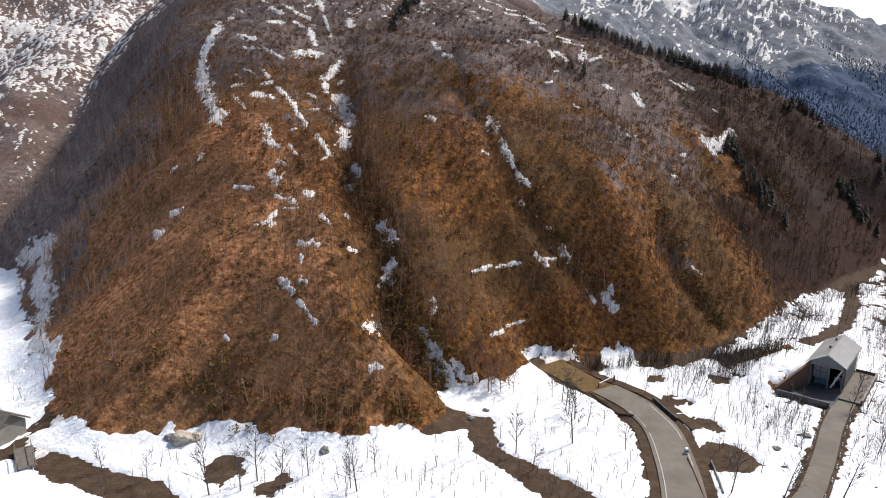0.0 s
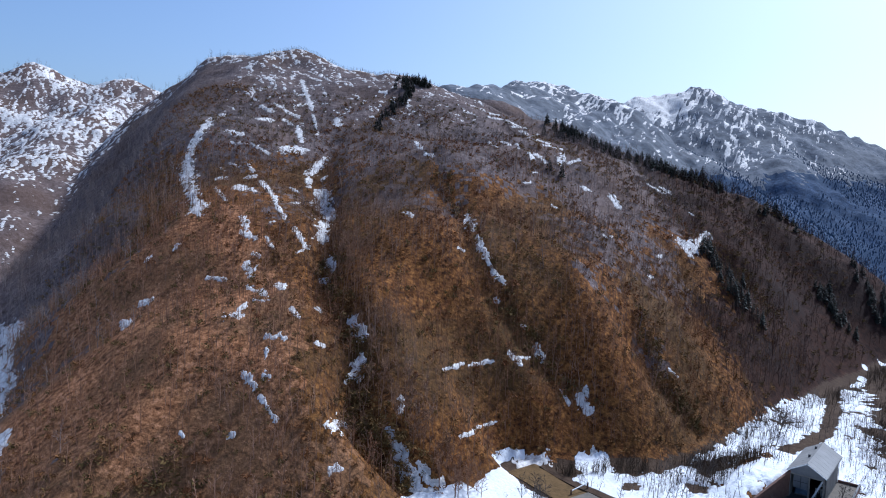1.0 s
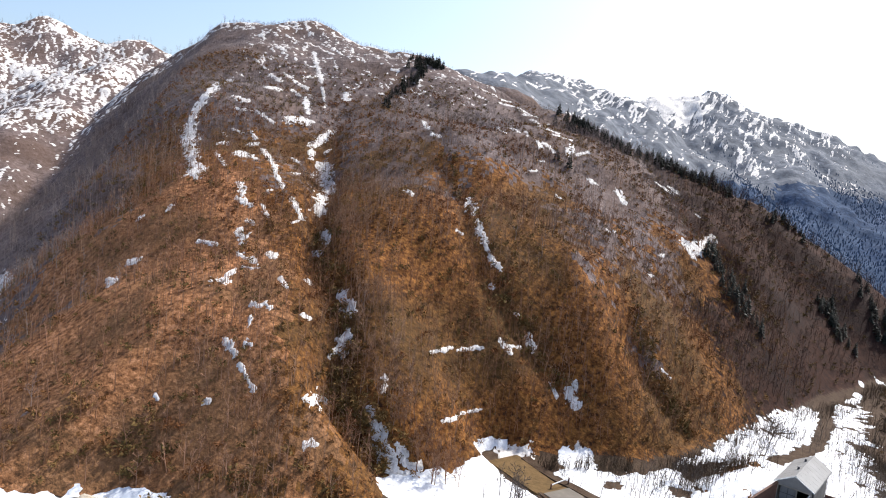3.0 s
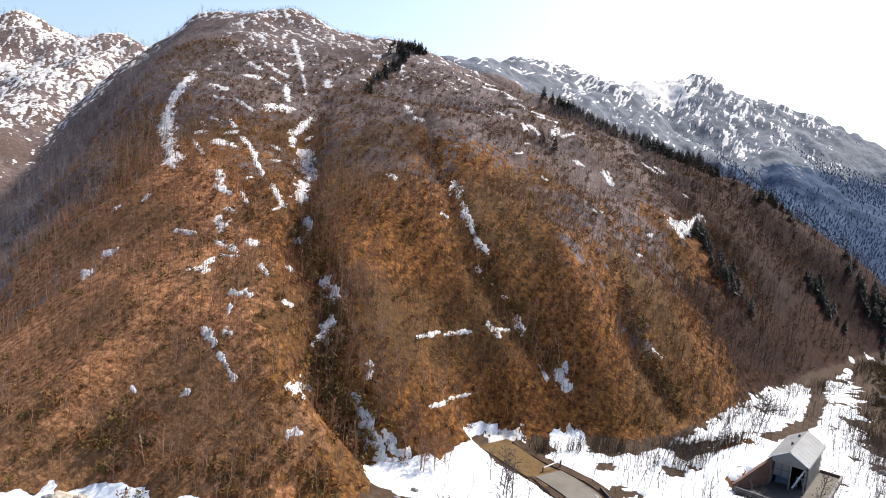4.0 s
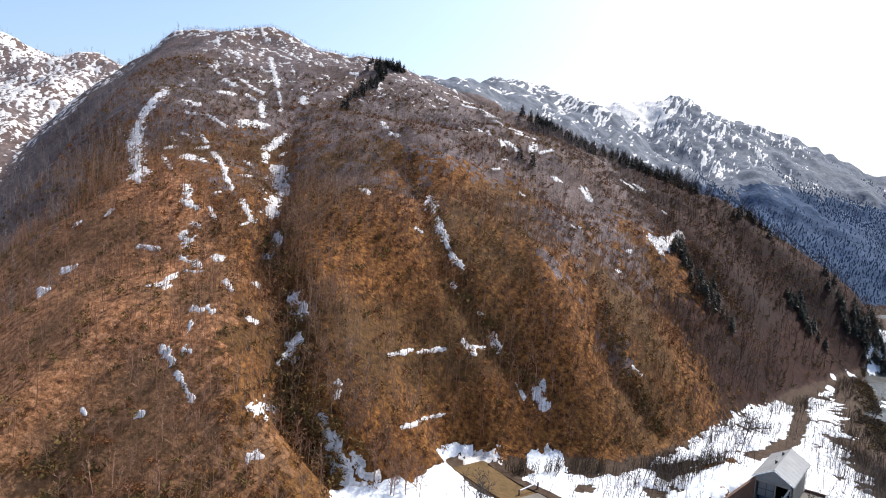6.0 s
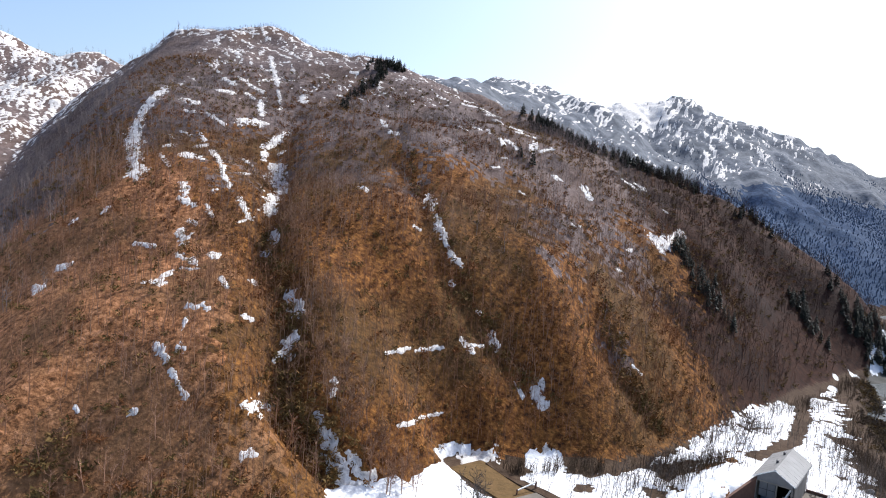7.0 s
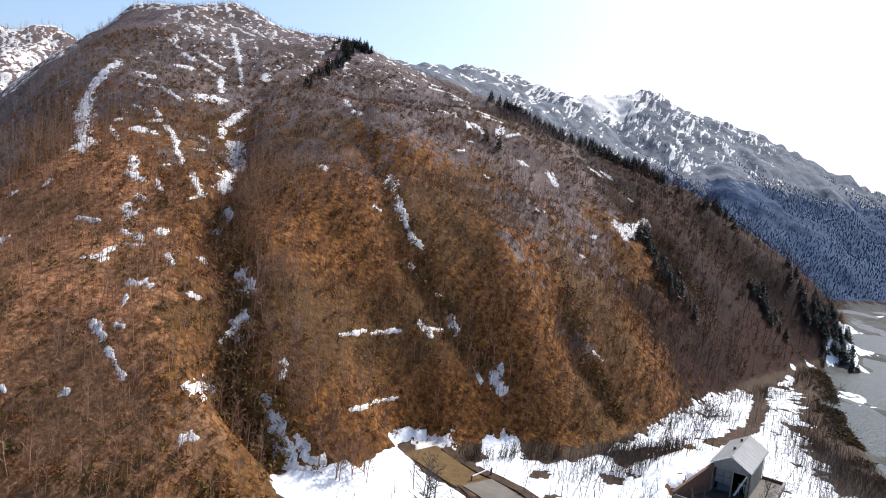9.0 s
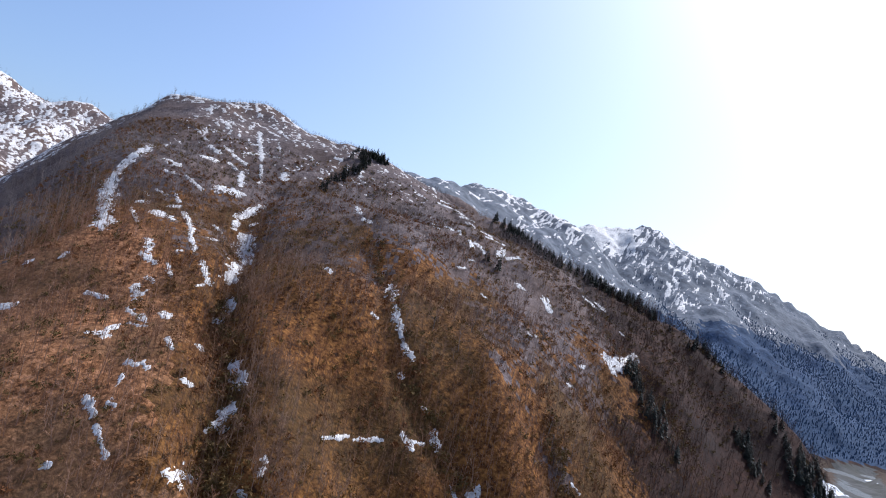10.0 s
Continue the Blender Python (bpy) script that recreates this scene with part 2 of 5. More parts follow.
def height(x, y):
    x, y = np.asarray(x, float), np.asarray(y, float)
    wx, wy = x + 5 * vnoise(x, y, 45, 2), y + 5 * vnoise(x + 500, y, 45, 2)
    hs = np.array([spur(p, a, b, r, wx, wy) for p, a, b, r in SPURS])
    blend = lambda q: q.max(0) + 4.0 * np.log(np.exp((q - q.max(0)) / 4.0).sum(0)) - 1.5
    d, _, _ = along(FOOT, wx, wy)
    edge = np.where(within(FOOT, wx, wy), 1.05 * d - 0.21 * (1 - smooth(-6, 8, wx)) * np.minimum(d, 24) * (1 - smooth(125, 150, wy)), -0.8 * d) + 0.8
    h = -3.0 * np.logaddexp(-blend(hs[:8]) / 3.0, -np.minimum(edge, 150) / 3.0)
    h = np.maximum(h, blend(hs[8:]))
    for line, wide in ((GULLY, 5.0), (GULLY_B, 4.4), (GULLY_C, 5), (GULLY_D, 9)):
        d, _, deep = along(line, wx, wy)
        h = h - deep * np.exp(-(d / wide) ** 2)
    up = smooth(2, 40, h)
    h = h + up * (2.2 * vnoise(x, y, 30, 3) + 0.7 * vnoise(x, y, 7, 2)) + smooth(90, 150, h) * 4 * vnoise(x, y, 60, 4) + smooth(440, 540, y) * smooth(5, 60, h) * (8 * (0.5 - np.abs(vnoise(x - 0.5 * y, y * 0.35, 38, 3))) + 1.6 * vnoise(x, y, 12, 2))
    h = h + (1 - smooth(-190, -125, x)) * smooth(10, 50, h) * 4.5 * vnoise(x + 0.5 * y, y * 0.6, 34, 4)
    floor = 0.5 * vnoise(x, y, 40, 3) + 0.15 * vnoise(x, y, 6, 2) + 0.00012 * np.maximum(0, -y - 150) ** 1.6
    h = np.where(h > floor + 6, h, floor + 1.2 * np.log1p(np.exp(np.clip((h - floor) / 1.2, -30, 30))))
    d, _, _ = along(OLD_ROAD, x, y)
    h = np.minimum(h, 0.25 + np.maximum(0, d - 4.6) * 1.4)
    h = h + bank(x, y)
    d, _, wide = along(RIVER, wx, wy)
    return h - (3.0 - 2.2 * np.maximum(0, vnoise(x, y * 0.7, 15, 3))) * (1 - smooth(wide * 0.5, wide * 0.72, d))
# end of terrain shape


def mesh_object(name, verts, faces, mat, parent=None, flat=True):
    """A mesh object out of arrays of corners and triangles or quads."""
    verts, faces = np.asarray(verts, np.float32), np.asarray(faces, np.int32)
    me = bpy.data.meshes.new(name)
    k = faces.shape[1]
    me.vertices.add(len(verts)), me.loops.add(faces.size), me.polygons.add(len(faces))
    me.vertices.foreach_set("co", verts.ravel())
    me.loops.foreach_set("vertex_index", faces.ravel())
    me.polygons.foreach_set("loop_start", np.arange(0, faces.size, k, dtype=np.int32))
    me.polygons.foreach_set("use_smooth", np.full(len(faces), not flat))
    me.materials.append(mat)
    me.update(calc_edges=True)
    ob = new(name, me)
    ob.parent = parent
    return ob


def grid_faces(nx, ny):
    i = np.arange(nx * ny).reshape(ny, nx)
    return np.stack([i[:-1, :-1], i[:-1, 1:], i[1:, 1:], i[1:, :-1]], -1).reshape(-1, 4)


# ground: one sheet to the horizon, fine where the camera looks
def steps(marks):
    out = []
    for a, b, n in marks:
        out.extend(np.linspace(a, b, n, endpoint=False))
    return np.array(out + [marks[-1][1]])


GX = steps(((-4000, -900, 12), (-900, -300, 40), (-300, -130, 60), (-130, 220, 270), (220, 600, 110), (600, 4000, 40)))
GY = steps(((-4000, -400, 14), (-400, 70, 50), (70, 250, 140), (250, 420, 100), (420, 800, 120), (800, 4000, 36)))
XX, YY = np.meshgrid(GX, GY)
ZZ = height(XX, YY)
GF = grid_faces(len(GX), len(GY))
ground = tagged(mesh_object("ground", np.stack([XX, YY, ZZ], -1).reshape(-1, 3), np.concatenate([GF[:, [0, 1, 2]], GF[:, [0, 2, 3]]], 1).reshape(-1, 3), M_LITTER, flat=False),
                "steep mountainside of brown leaf litter above a valley floor", "ground", kind="structure")

FX, FY = (XX[1:, 1:] + XX[:-1, :-1]) / 2, (YY[1:, 1:] + YY[:-1, :-1]) / 2
FZ = (ZZ[1:, 1:] + ZZ[:-1, :-1]) / 2
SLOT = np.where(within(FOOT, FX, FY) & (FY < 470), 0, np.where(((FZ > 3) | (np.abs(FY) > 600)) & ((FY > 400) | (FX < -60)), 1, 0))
SLOT = np.where((FZ < 1.0) & (SLOT == 0), 2, SLOT)
SLOT = np.where(along(RIVER, FX, FY)[0] < 13, np.where(FZ < 2.0, 3, SLOT), SLOT)
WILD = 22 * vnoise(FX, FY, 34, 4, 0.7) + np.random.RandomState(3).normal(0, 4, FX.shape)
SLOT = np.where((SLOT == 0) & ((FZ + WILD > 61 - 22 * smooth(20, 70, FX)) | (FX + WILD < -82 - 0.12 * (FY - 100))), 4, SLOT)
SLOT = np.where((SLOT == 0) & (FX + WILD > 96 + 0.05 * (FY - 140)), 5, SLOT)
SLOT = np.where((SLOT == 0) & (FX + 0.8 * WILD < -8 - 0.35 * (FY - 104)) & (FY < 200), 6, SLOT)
SLOT = np.where((SLOT == 1) & (FX < -60), 4, SLOT)
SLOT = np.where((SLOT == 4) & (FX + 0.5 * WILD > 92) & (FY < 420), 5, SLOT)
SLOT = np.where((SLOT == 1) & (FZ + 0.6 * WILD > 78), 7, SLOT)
for m in (M_HAZE_WOODS, M_EARTH, M_GRAVEL, M_HEATH, M_SHADE_LITTER, M_LIT_OCHRE, M_SCREE):
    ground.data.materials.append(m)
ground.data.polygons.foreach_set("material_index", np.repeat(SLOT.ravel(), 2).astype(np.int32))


def surface(x, y):
    """Height of the ground sheet's own faces."""
    x, y = np.asarray(x, float), np.asarray(y, float)
    i, j = np.clip(np.searchsorted(GX, x) - 1, 0, len(GX) - 2), np.clip(np.searchsorted(GY, y) - 1, 0, len(GY) - 2)
    a, b = (x - GX[i]) / (GX[i + 1] - GX[i]), (y - GY[j]) / (GY[j + 1] - GY[j])
    o, p, q, r = ZZ[j, i], ZZ[j, i + 1], ZZ[j + 1, i + 1], ZZ[j + 1, i]
    return np.where(a >= b, o + a * (p - o) + b * (q - p), o + b * (r - o) + a * (q - r))

# snow patches: two ends of a streak and its half width
PATCHES = []
for p in (
    (-85.1, 297.6, -84.0, 277.5, 1.22),
    (-81.7, 269.3, -81.1, 258.8, 1.45),
    (-81.1, 258.8, -81.6, 254.1, 1.30),
    (-81.6, 254.1, -80.1, 243.6, 1.27),
    (-79.8, 241.9, -77.1, 235.4, 1.92),
    (-77.1, 235.4, -72.7, 226.9, 1.85),
    (-72.3, 227.0, -58.5, 193.7, 1.32),
    (-72.4, 263.5, -66.1, 259.5, 0.87),
    (-68.1, 253.9, -60.4, 254.1, 0.53),
    (-60.4, 254.1, -53.5, 250.7, 0.52),
    (-64.5, 241.1, -60.3, 238.6, 0.40),
    (-55.6, 230.8, -53.3, 230.1, 0.76),
    (-57.6, 238.9, -54.6, 234.2, 0.49),
    (-49.9, 226.3, -41.0, 206.9, 0.53),
    (-41.0, 206.9, -34.7, 190.7, 0.48),
    (-31.0, 186.7, -26.3, 179.5, 0.51),
    (-28.0, 175.6, -26.8, 177.8, 0.30),
    (-66.9, 237.8, -64.7, 235.5, 0.59),
):
    PATCHES.append(p)
for p in (
    (-65.3, 231.0, -62.2, 229.5, 0.67),
    (-60.8, 213.9, -54.3, 203.3, 0.34),
    (-55.0, 217.3, -51.6, 215.5, 1.06),
    (-51.6, 215.5, -48.3, 213.9, 0.44),
    (-40.9, 229.0, -37.4, 225.8, 0.37),
    (-35.4, 207.0, -34.9, 208.8, 0.58),
    (-45.1, 187.0, -42.8, 183.3, 0.75),
    (-43.3, 180.4, -39.3, 178.7, 0.58),
    (-36.9, 180.6, -34.0, 175.5, 0.36),
    (-37.6, 187.4, -37.0, 188.0, 0.45),
    (-38.3, 172.6, -36.5, 172.3, 0.35),
    (-39.0, 169.0, -36.6, 165.6, 0.67),
    (-36.9, 166.7, -36.3, 169.1, 0.40),
    (-47.0, 165.5, -42.7, 164.5, 0.47),
    (-35.4, 158.4, -29.9, 153.3, 0.56),
    (-32.5, 151.6, -28.9, 150.8, 0.30),
    (-33.8, 147.0, -33.6, 150.7, 0.54),
    (-35.7, 142.8, -33.1, 143.6, 0.63),
):
    PATCHES.append(p)
for p in (
    (-29.4, 160.5, -27.2, 157.5, 0.57),
    (-23.2, 146.2, -20.7, 142.0, 0.30),
    (-19.2, 153.5, -17.9, 153.0, 0.30),
    (-48.7, 258.2, -43.2, 260.7, 1.58),
    (-51.5, 291.3, -45.1, 268.6, 0.92),
    (-64.7, 310.7, -53.4, 304.2, 0.76),
    (-56.0, 314.4, -50.4, 322.7, 0.79),
    (-61.9, 350.6, -49.5, 312.8, 0.82),
    (-48.4, 308.5, -41.6, 279.9, 0.48),
    (-67.1, 290.4, -62.9, 291.6, 0.97),
    (-59.0, 298.6, -54.3, 293.4, 0.61),
    (-71.2, 308.3, -65.0, 303.1, 0.76),
    (-36.4, 301.3, -35.5, 296.3, 1.46),
    (-34.4, 257.6, -37.3, 244.6, 1.31),
    (-37.6, 241.6, -36.0, 234.9, 0.57),
    (-33.0, 242.3, -31.7, 244.9, 0.59),
    (-30.9, 232.4, -25.4, 208.4, 1.93),
    (-26.0, 217.2, -23.9, 207.6, 1.18),
):
    PATCHES.append(p)
for p in (
    (-26.1, 205.6, -24.0, 190.7, 1.10),
    (-20.4, 178.3, -18.6, 173.0, 1.10),
    (-20.7, 170.9, -19.0, 169.0, 0.60),
    (-10.4, 150.3, -8.6, 146.5, 0.98),
    (-10.4, 147.5, -7.2, 145.0, 0.45),
    (-7.9, 139.9, -8.3, 137.1, 0.91),
    (-9.6, 135.8, -8.2, 138.0, 0.59),
    (1.0, 132.2, 1.1, 130.4, 0.51),
    (-0.3, 127.1, 2.1, 125.5, 0.60),
    (1.3, 124.5, 2.5, 123.3, 0.75),
    (4.0, 122.8, 6.5, 122.0, 0.99),
    (3.9, 123.5, 5.4, 122.6, 0.70),
    (5.9, 125.4, 6.5, 123.7, 0.65),
    (6.5, 123.7, 8.6, 124.1, 0.65),
    (-27.6, 127.4, -24.8, 124.5, 0.49),
    (-23.7, 123.1, -19.8, 119.1, 0.33),
    (-23.8, 126.3, -22.9, 125.9, 0.54),
    (-25.7, 136.4, -24.0, 135.7, 0.43),
):
    PATCHES.append(p)
for p in (
    (-23.4, 136.2, -21.8, 134.9, 0.32),
    (-25.0, 132.7, -24.4, 130.3, 0.41),
    (-16.3, 136.6, -14.9, 137.5, 0.30),
    (-10.5, 121.0, -9.4, 127.3, 0.85),
    (-9.2, 113.6, -8.2, 114.0, 0.46),
    (-27.2, 117.5, -26.7, 117.5, 0.37),
    (16.1, 201.4, 16.7, 191.9, 1.15),
    (18.0, 183.9, 18.6, 180.9, 0.56),
    (18.3, 180.9, 19.5, 177.9, 0.90),
    (20.1, 177.1, 21.3, 174.5, 0.61),
    (21.3, 174.5, 23.7, 172.0, 0.74),
    (22.1, 169.1, 22.5, 168.4, 0.52),
    (28.1, 164.4, 29.8, 163.8, 0.32),
    (9.2, 144.7, 12.0, 148.8, 0.30),
    (11.8, 148.7, 13.7, 151.0, 0.41),
    (15.0, 151.7, 20.6, 154.8, 0.30),
    (12.3, 132.3, 15.5, 137.1, 0.30),
    (15.5, 137.6, 21.1, 146.3, 0.30),
):
    PATCHES.append(p)
for p in (
    (24.7, 156.9, 26.8, 155.4, 0.61),
    (26.6, 156.9, 29.3, 158.5, 0.30),
    (31.3, 161.1, 32.5, 159.7, 0.69),
    (35.9, 153.9, 37.6, 151.7, 0.37),
    (40.1, 152.9, 41.7, 150.9, 0.92),
    (41.4, 154.2, 41.4, 151.9, 0.56),
    (25.6, 138.6, 31.0, 141.2, 0.95),
    (39.0, 141.0, 43.2, 142.2, 1.42),
    (41.0, 143.6, 41.7, 144.6, 0.60),
    (31.5, 331.8, 35.6, 332.6, 0.81),
    (38.9, 322.7, 43.5, 316.0, 0.91),
    (44.3, 310.3, 46.7, 309.3, 0.88),
    (40.3, 253.8, 40.8, 248.7, 0.80),
    (32.6, 272.0, 34.4, 266.9, 0.75),
    (46.8, 273.9, 50.2, 267.1, 0.76),
    (53.6, 260.5, 53.6, 253.9, 0.83),
    (3.1, 234.6, 5.0, 233.0, 0.65),
):
    PATCHES.append(p)
for p in (
    (-1.5, 187.6, 0.1, 185.7, 0.58),
    (58.4, 243.3, 59.0, 241.1, 0.78),
    (68.3, 242.9, 69.4, 237.0, 0.78),
    (92.0, 276.3, 99.0, 275.8, 0.69),
    (88.8, 227.6, 92.4, 226.8, 1.62),
    (95.6, 230.5, 107.1, 251.6, 1.23),
    (89.0, 225.2, 90.2, 223.0, 0.75),
    (56.4, 204.9, 58.0, 204.5, 0.33),
    (43.8, 221.4, 45.4, 220.0, 0.35),
    (69.2, 200.1, 71.6, 202.3, 0.33),
    (-0.6, 250.9, 1.0, 239.5, 0.58),
    (12.8, 176.7, 14.2, 177.6, 0.30),
    (65.2, 167.4, 67.1, 166.6, 0.35),
    (-61.4, 162.7, -59.0, 162.2, 0.55),
    (-63.6, 158.2, -62.0, 156.9, 0.68),
    (-59.1, 176.3, -58.5, 177.2, 0.59),
    (-65.8, 176.2, -64.8, 176.8, 0.45),
    (-36.1, 119.1, -35.3, 118.6, 0.30),
):
    PATCHES.append(p)
for p in (
    (-122.4, 203.2, -112.8, 199.2, 2.74),
    (-111.9, 196.6, -92.1, 160.5, 2.62),
    (-92.9, 160.5, -84.7, 143.2, 1.62),
    (-86.3, 144.8, -73.8, 130.4, 1.33),
    (-83.7, 132.7, -74.9, 125.6, 3.15),
    (-71.6, 112.7, -69.0, 113.5, 2.57),
    (-61.5, 108.2, -59.3, 102.7, 0.83),
):
    PATCHES.append(p)
for p in (
    (30.3, 320.9, 36.7, 322.4, 0.60),
    (40.7, 311.9, 48.1, 322.3, 0.55),
    (43.8, 286.0, 52.9, 315.6, 0.50),
    (37.2, 267.6, 37.3, 258.5, 0.50),
    (42.7, 253.9, 45.6, 249.6, 0.70),
    (51.0, 255.4, 51.4, 250.3, 0.70),
    (55.2, 253.5, 60.3, 258.4, 0.55),
    (47.7, 265.4, 55.6, 268.9, 0.45),
    (35.8, 228.4, 38.2, 230.0, 0.40),
    (59.3, 241.8, 60.9, 242.1, 0.50),
    (98.5, 280.6, 102.4, 279.2, 0.75),
    (70.0, 243.5, 70.1, 237.6, 0.55),
    (59.2, 206.4, 60.4, 207.5, 0.40),
    (76.5, 213.7, 78.2, 214.9, 0.45),
    (27.2, 272.9, 28.4, 254.6, 0.45),
    (39.7, 239.6, 41.6, 240.8, 0.40),
    (104.5, 262.0, 105.1, 261.6, 0.50),
    (-0.8, 127.4, 1.8, 125.4, 0.80),
    (1.8, 125.4, 3.8, 123.9, 0.85),
    (3.5, 123.4, 6.4, 121.5, 0.95),
    (5.3, 125.2, 6.5, 123.7, 0.75),
    (6.5, 123.7, 8.8, 124.0, 0.70),
):
    PATCHES.append(p)


def patch_field(p, x, y, z):
    """Above 0 inside a snow patch: an uneven streak that follows the face of the slope."""
    x0, y0, x1, y1, wide = p
    v0, v1, v = float(surface(x0, y0)) + 0.2 * y0, float(surface(x1, y1)) + 0.2 * y1, z + 0.2 * y
    du, dv = x1 - x0, v1 - v0
    s = np.clip(((x - x0) * du + (v - v0) * dv) / max(du * du + dv * dv, 1e-6), 0, 1)
    d = np.hypot(x - x0 - s * du, v - v0 - s * dv) / wide
    far = np.abs(y - y0 - s * (y1 - y0)) / (5 + 5 * wide)
    calm = 0.35 if wide > 1.4 and y0 < 150 else 1.0
    return (0.92 if wide < 1.2 else 1.0) - np.maximum(d, far) + calm * 0.55 * vnoise(x, v * 1.3, 2.4, 2, 0.7) + calm * 1.0 * vnoise(x + 40, v, 0.65, 3, 0.75)


for p in PATCHES:
    step = max(0.15, min(0.26, p[4] / 4))
    gx = np.arange(min(p[0], p[2]) - 1.7 * p[4], max(p[0], p[2]) + 1.7 * p[4], step)
    gy = np.arange(min(p[1], p[3]) - 4.5 * p[4] - 1, max(p[1], p[3]) + 4.5 * p[4] + 1, step * 1.3)
    px, py = np.meshgrid(gx, gy)
    gz = surface(px, py)
    fld = patch_field(p, px, py, gz)
    pz = gz + 0.09 + np.clip(fld, -0.5, 0.25) * 0.38
    faces = grid_faces(len(gx), len(gy))
    faces = faces[(fld.ravel()[faces] > -0.3).any(1)]
    if len(faces):
        use, faces = np.unique(faces, return_inverse=True)
        tagged(mesh_object("snow_patch", np.stack([px, py, pz], -1).reshape(-1, 3)[use], faces.reshape(-1, 4), M_SNOW if p[4] > 1.4 and p[1] < 150 else M_OLD_SNOW, flat=False),
               "patch of old snow left on the brown slope", "snow patch", group="snow patches on the slope", kind="structure")

# snow cover on the valley floor, bare along tracks, roads and streams
ROAD = ((34.2, 126, 0), (38.6, 118.5, 0), (40.2, 109, 0), (37.5, 92, 0), (33, 76, 0), (29, 55, 0), (26, 30, 0))
LANE = ((83, 126.6, 0), (79, 121.8, 0), (74, 116, 0), (70, 111, 0), (65.5, 104.5, 0), (60.5, 97.5, 0), (54, 89.5, 0), (46.5, 84.5, 0), (38, 82.5, 0))
TRACK = ((64, 143, 1.2), (79, 147.5, 1.6), (87, 151.5, 1.7), (95.3, 157.2, 1.4), (103, 164, 1.4), (108.9, 171.4, 1.5), (118.8, 186.5, 1.8), (128.2, 203, 2.0), (134, 214, 2.4))
BANK_EDGE = ((93, 106, 0), (98, 122, 0), (104.9, 141.8, 0), (108.8, 151.3, 0), (114.3, 161, 0), (120.3, 170, 0), (131.3, 186.3, 0), (141.3, 203.4, 0), (145.2, 214, 0), (153.6, 228.6, 0))
SNOW_EDGE = ((20, 131, 0), (31, 132, 0), (38, 136.5, 0), (43, 138, 0), (48, 136.5, 0), (54, 138.5, 0), (62, 144, 0), (70, 152, 0), (84.5, 165.8, 0), (95.7, 179, 0), (109.7, 191.5, 0), (122, 200, 0), (136, 209.5, 0), (155, 228, 0))
CREEK = ((0.8, 112, 5), (8.9, 112, 3), (9.8, 103, 2.2), (16.8, 94, 2.5), (21.3, 89, 3), (28, 78, 2))
CREEK_B = ((-78.8, 105.5, 2), (-64.4, 100.6, 2), (-48.1, 93.7, 3), (-39, 90.1, 3), (-30, 83.4, 2.5), (-15.5, 76, 2))


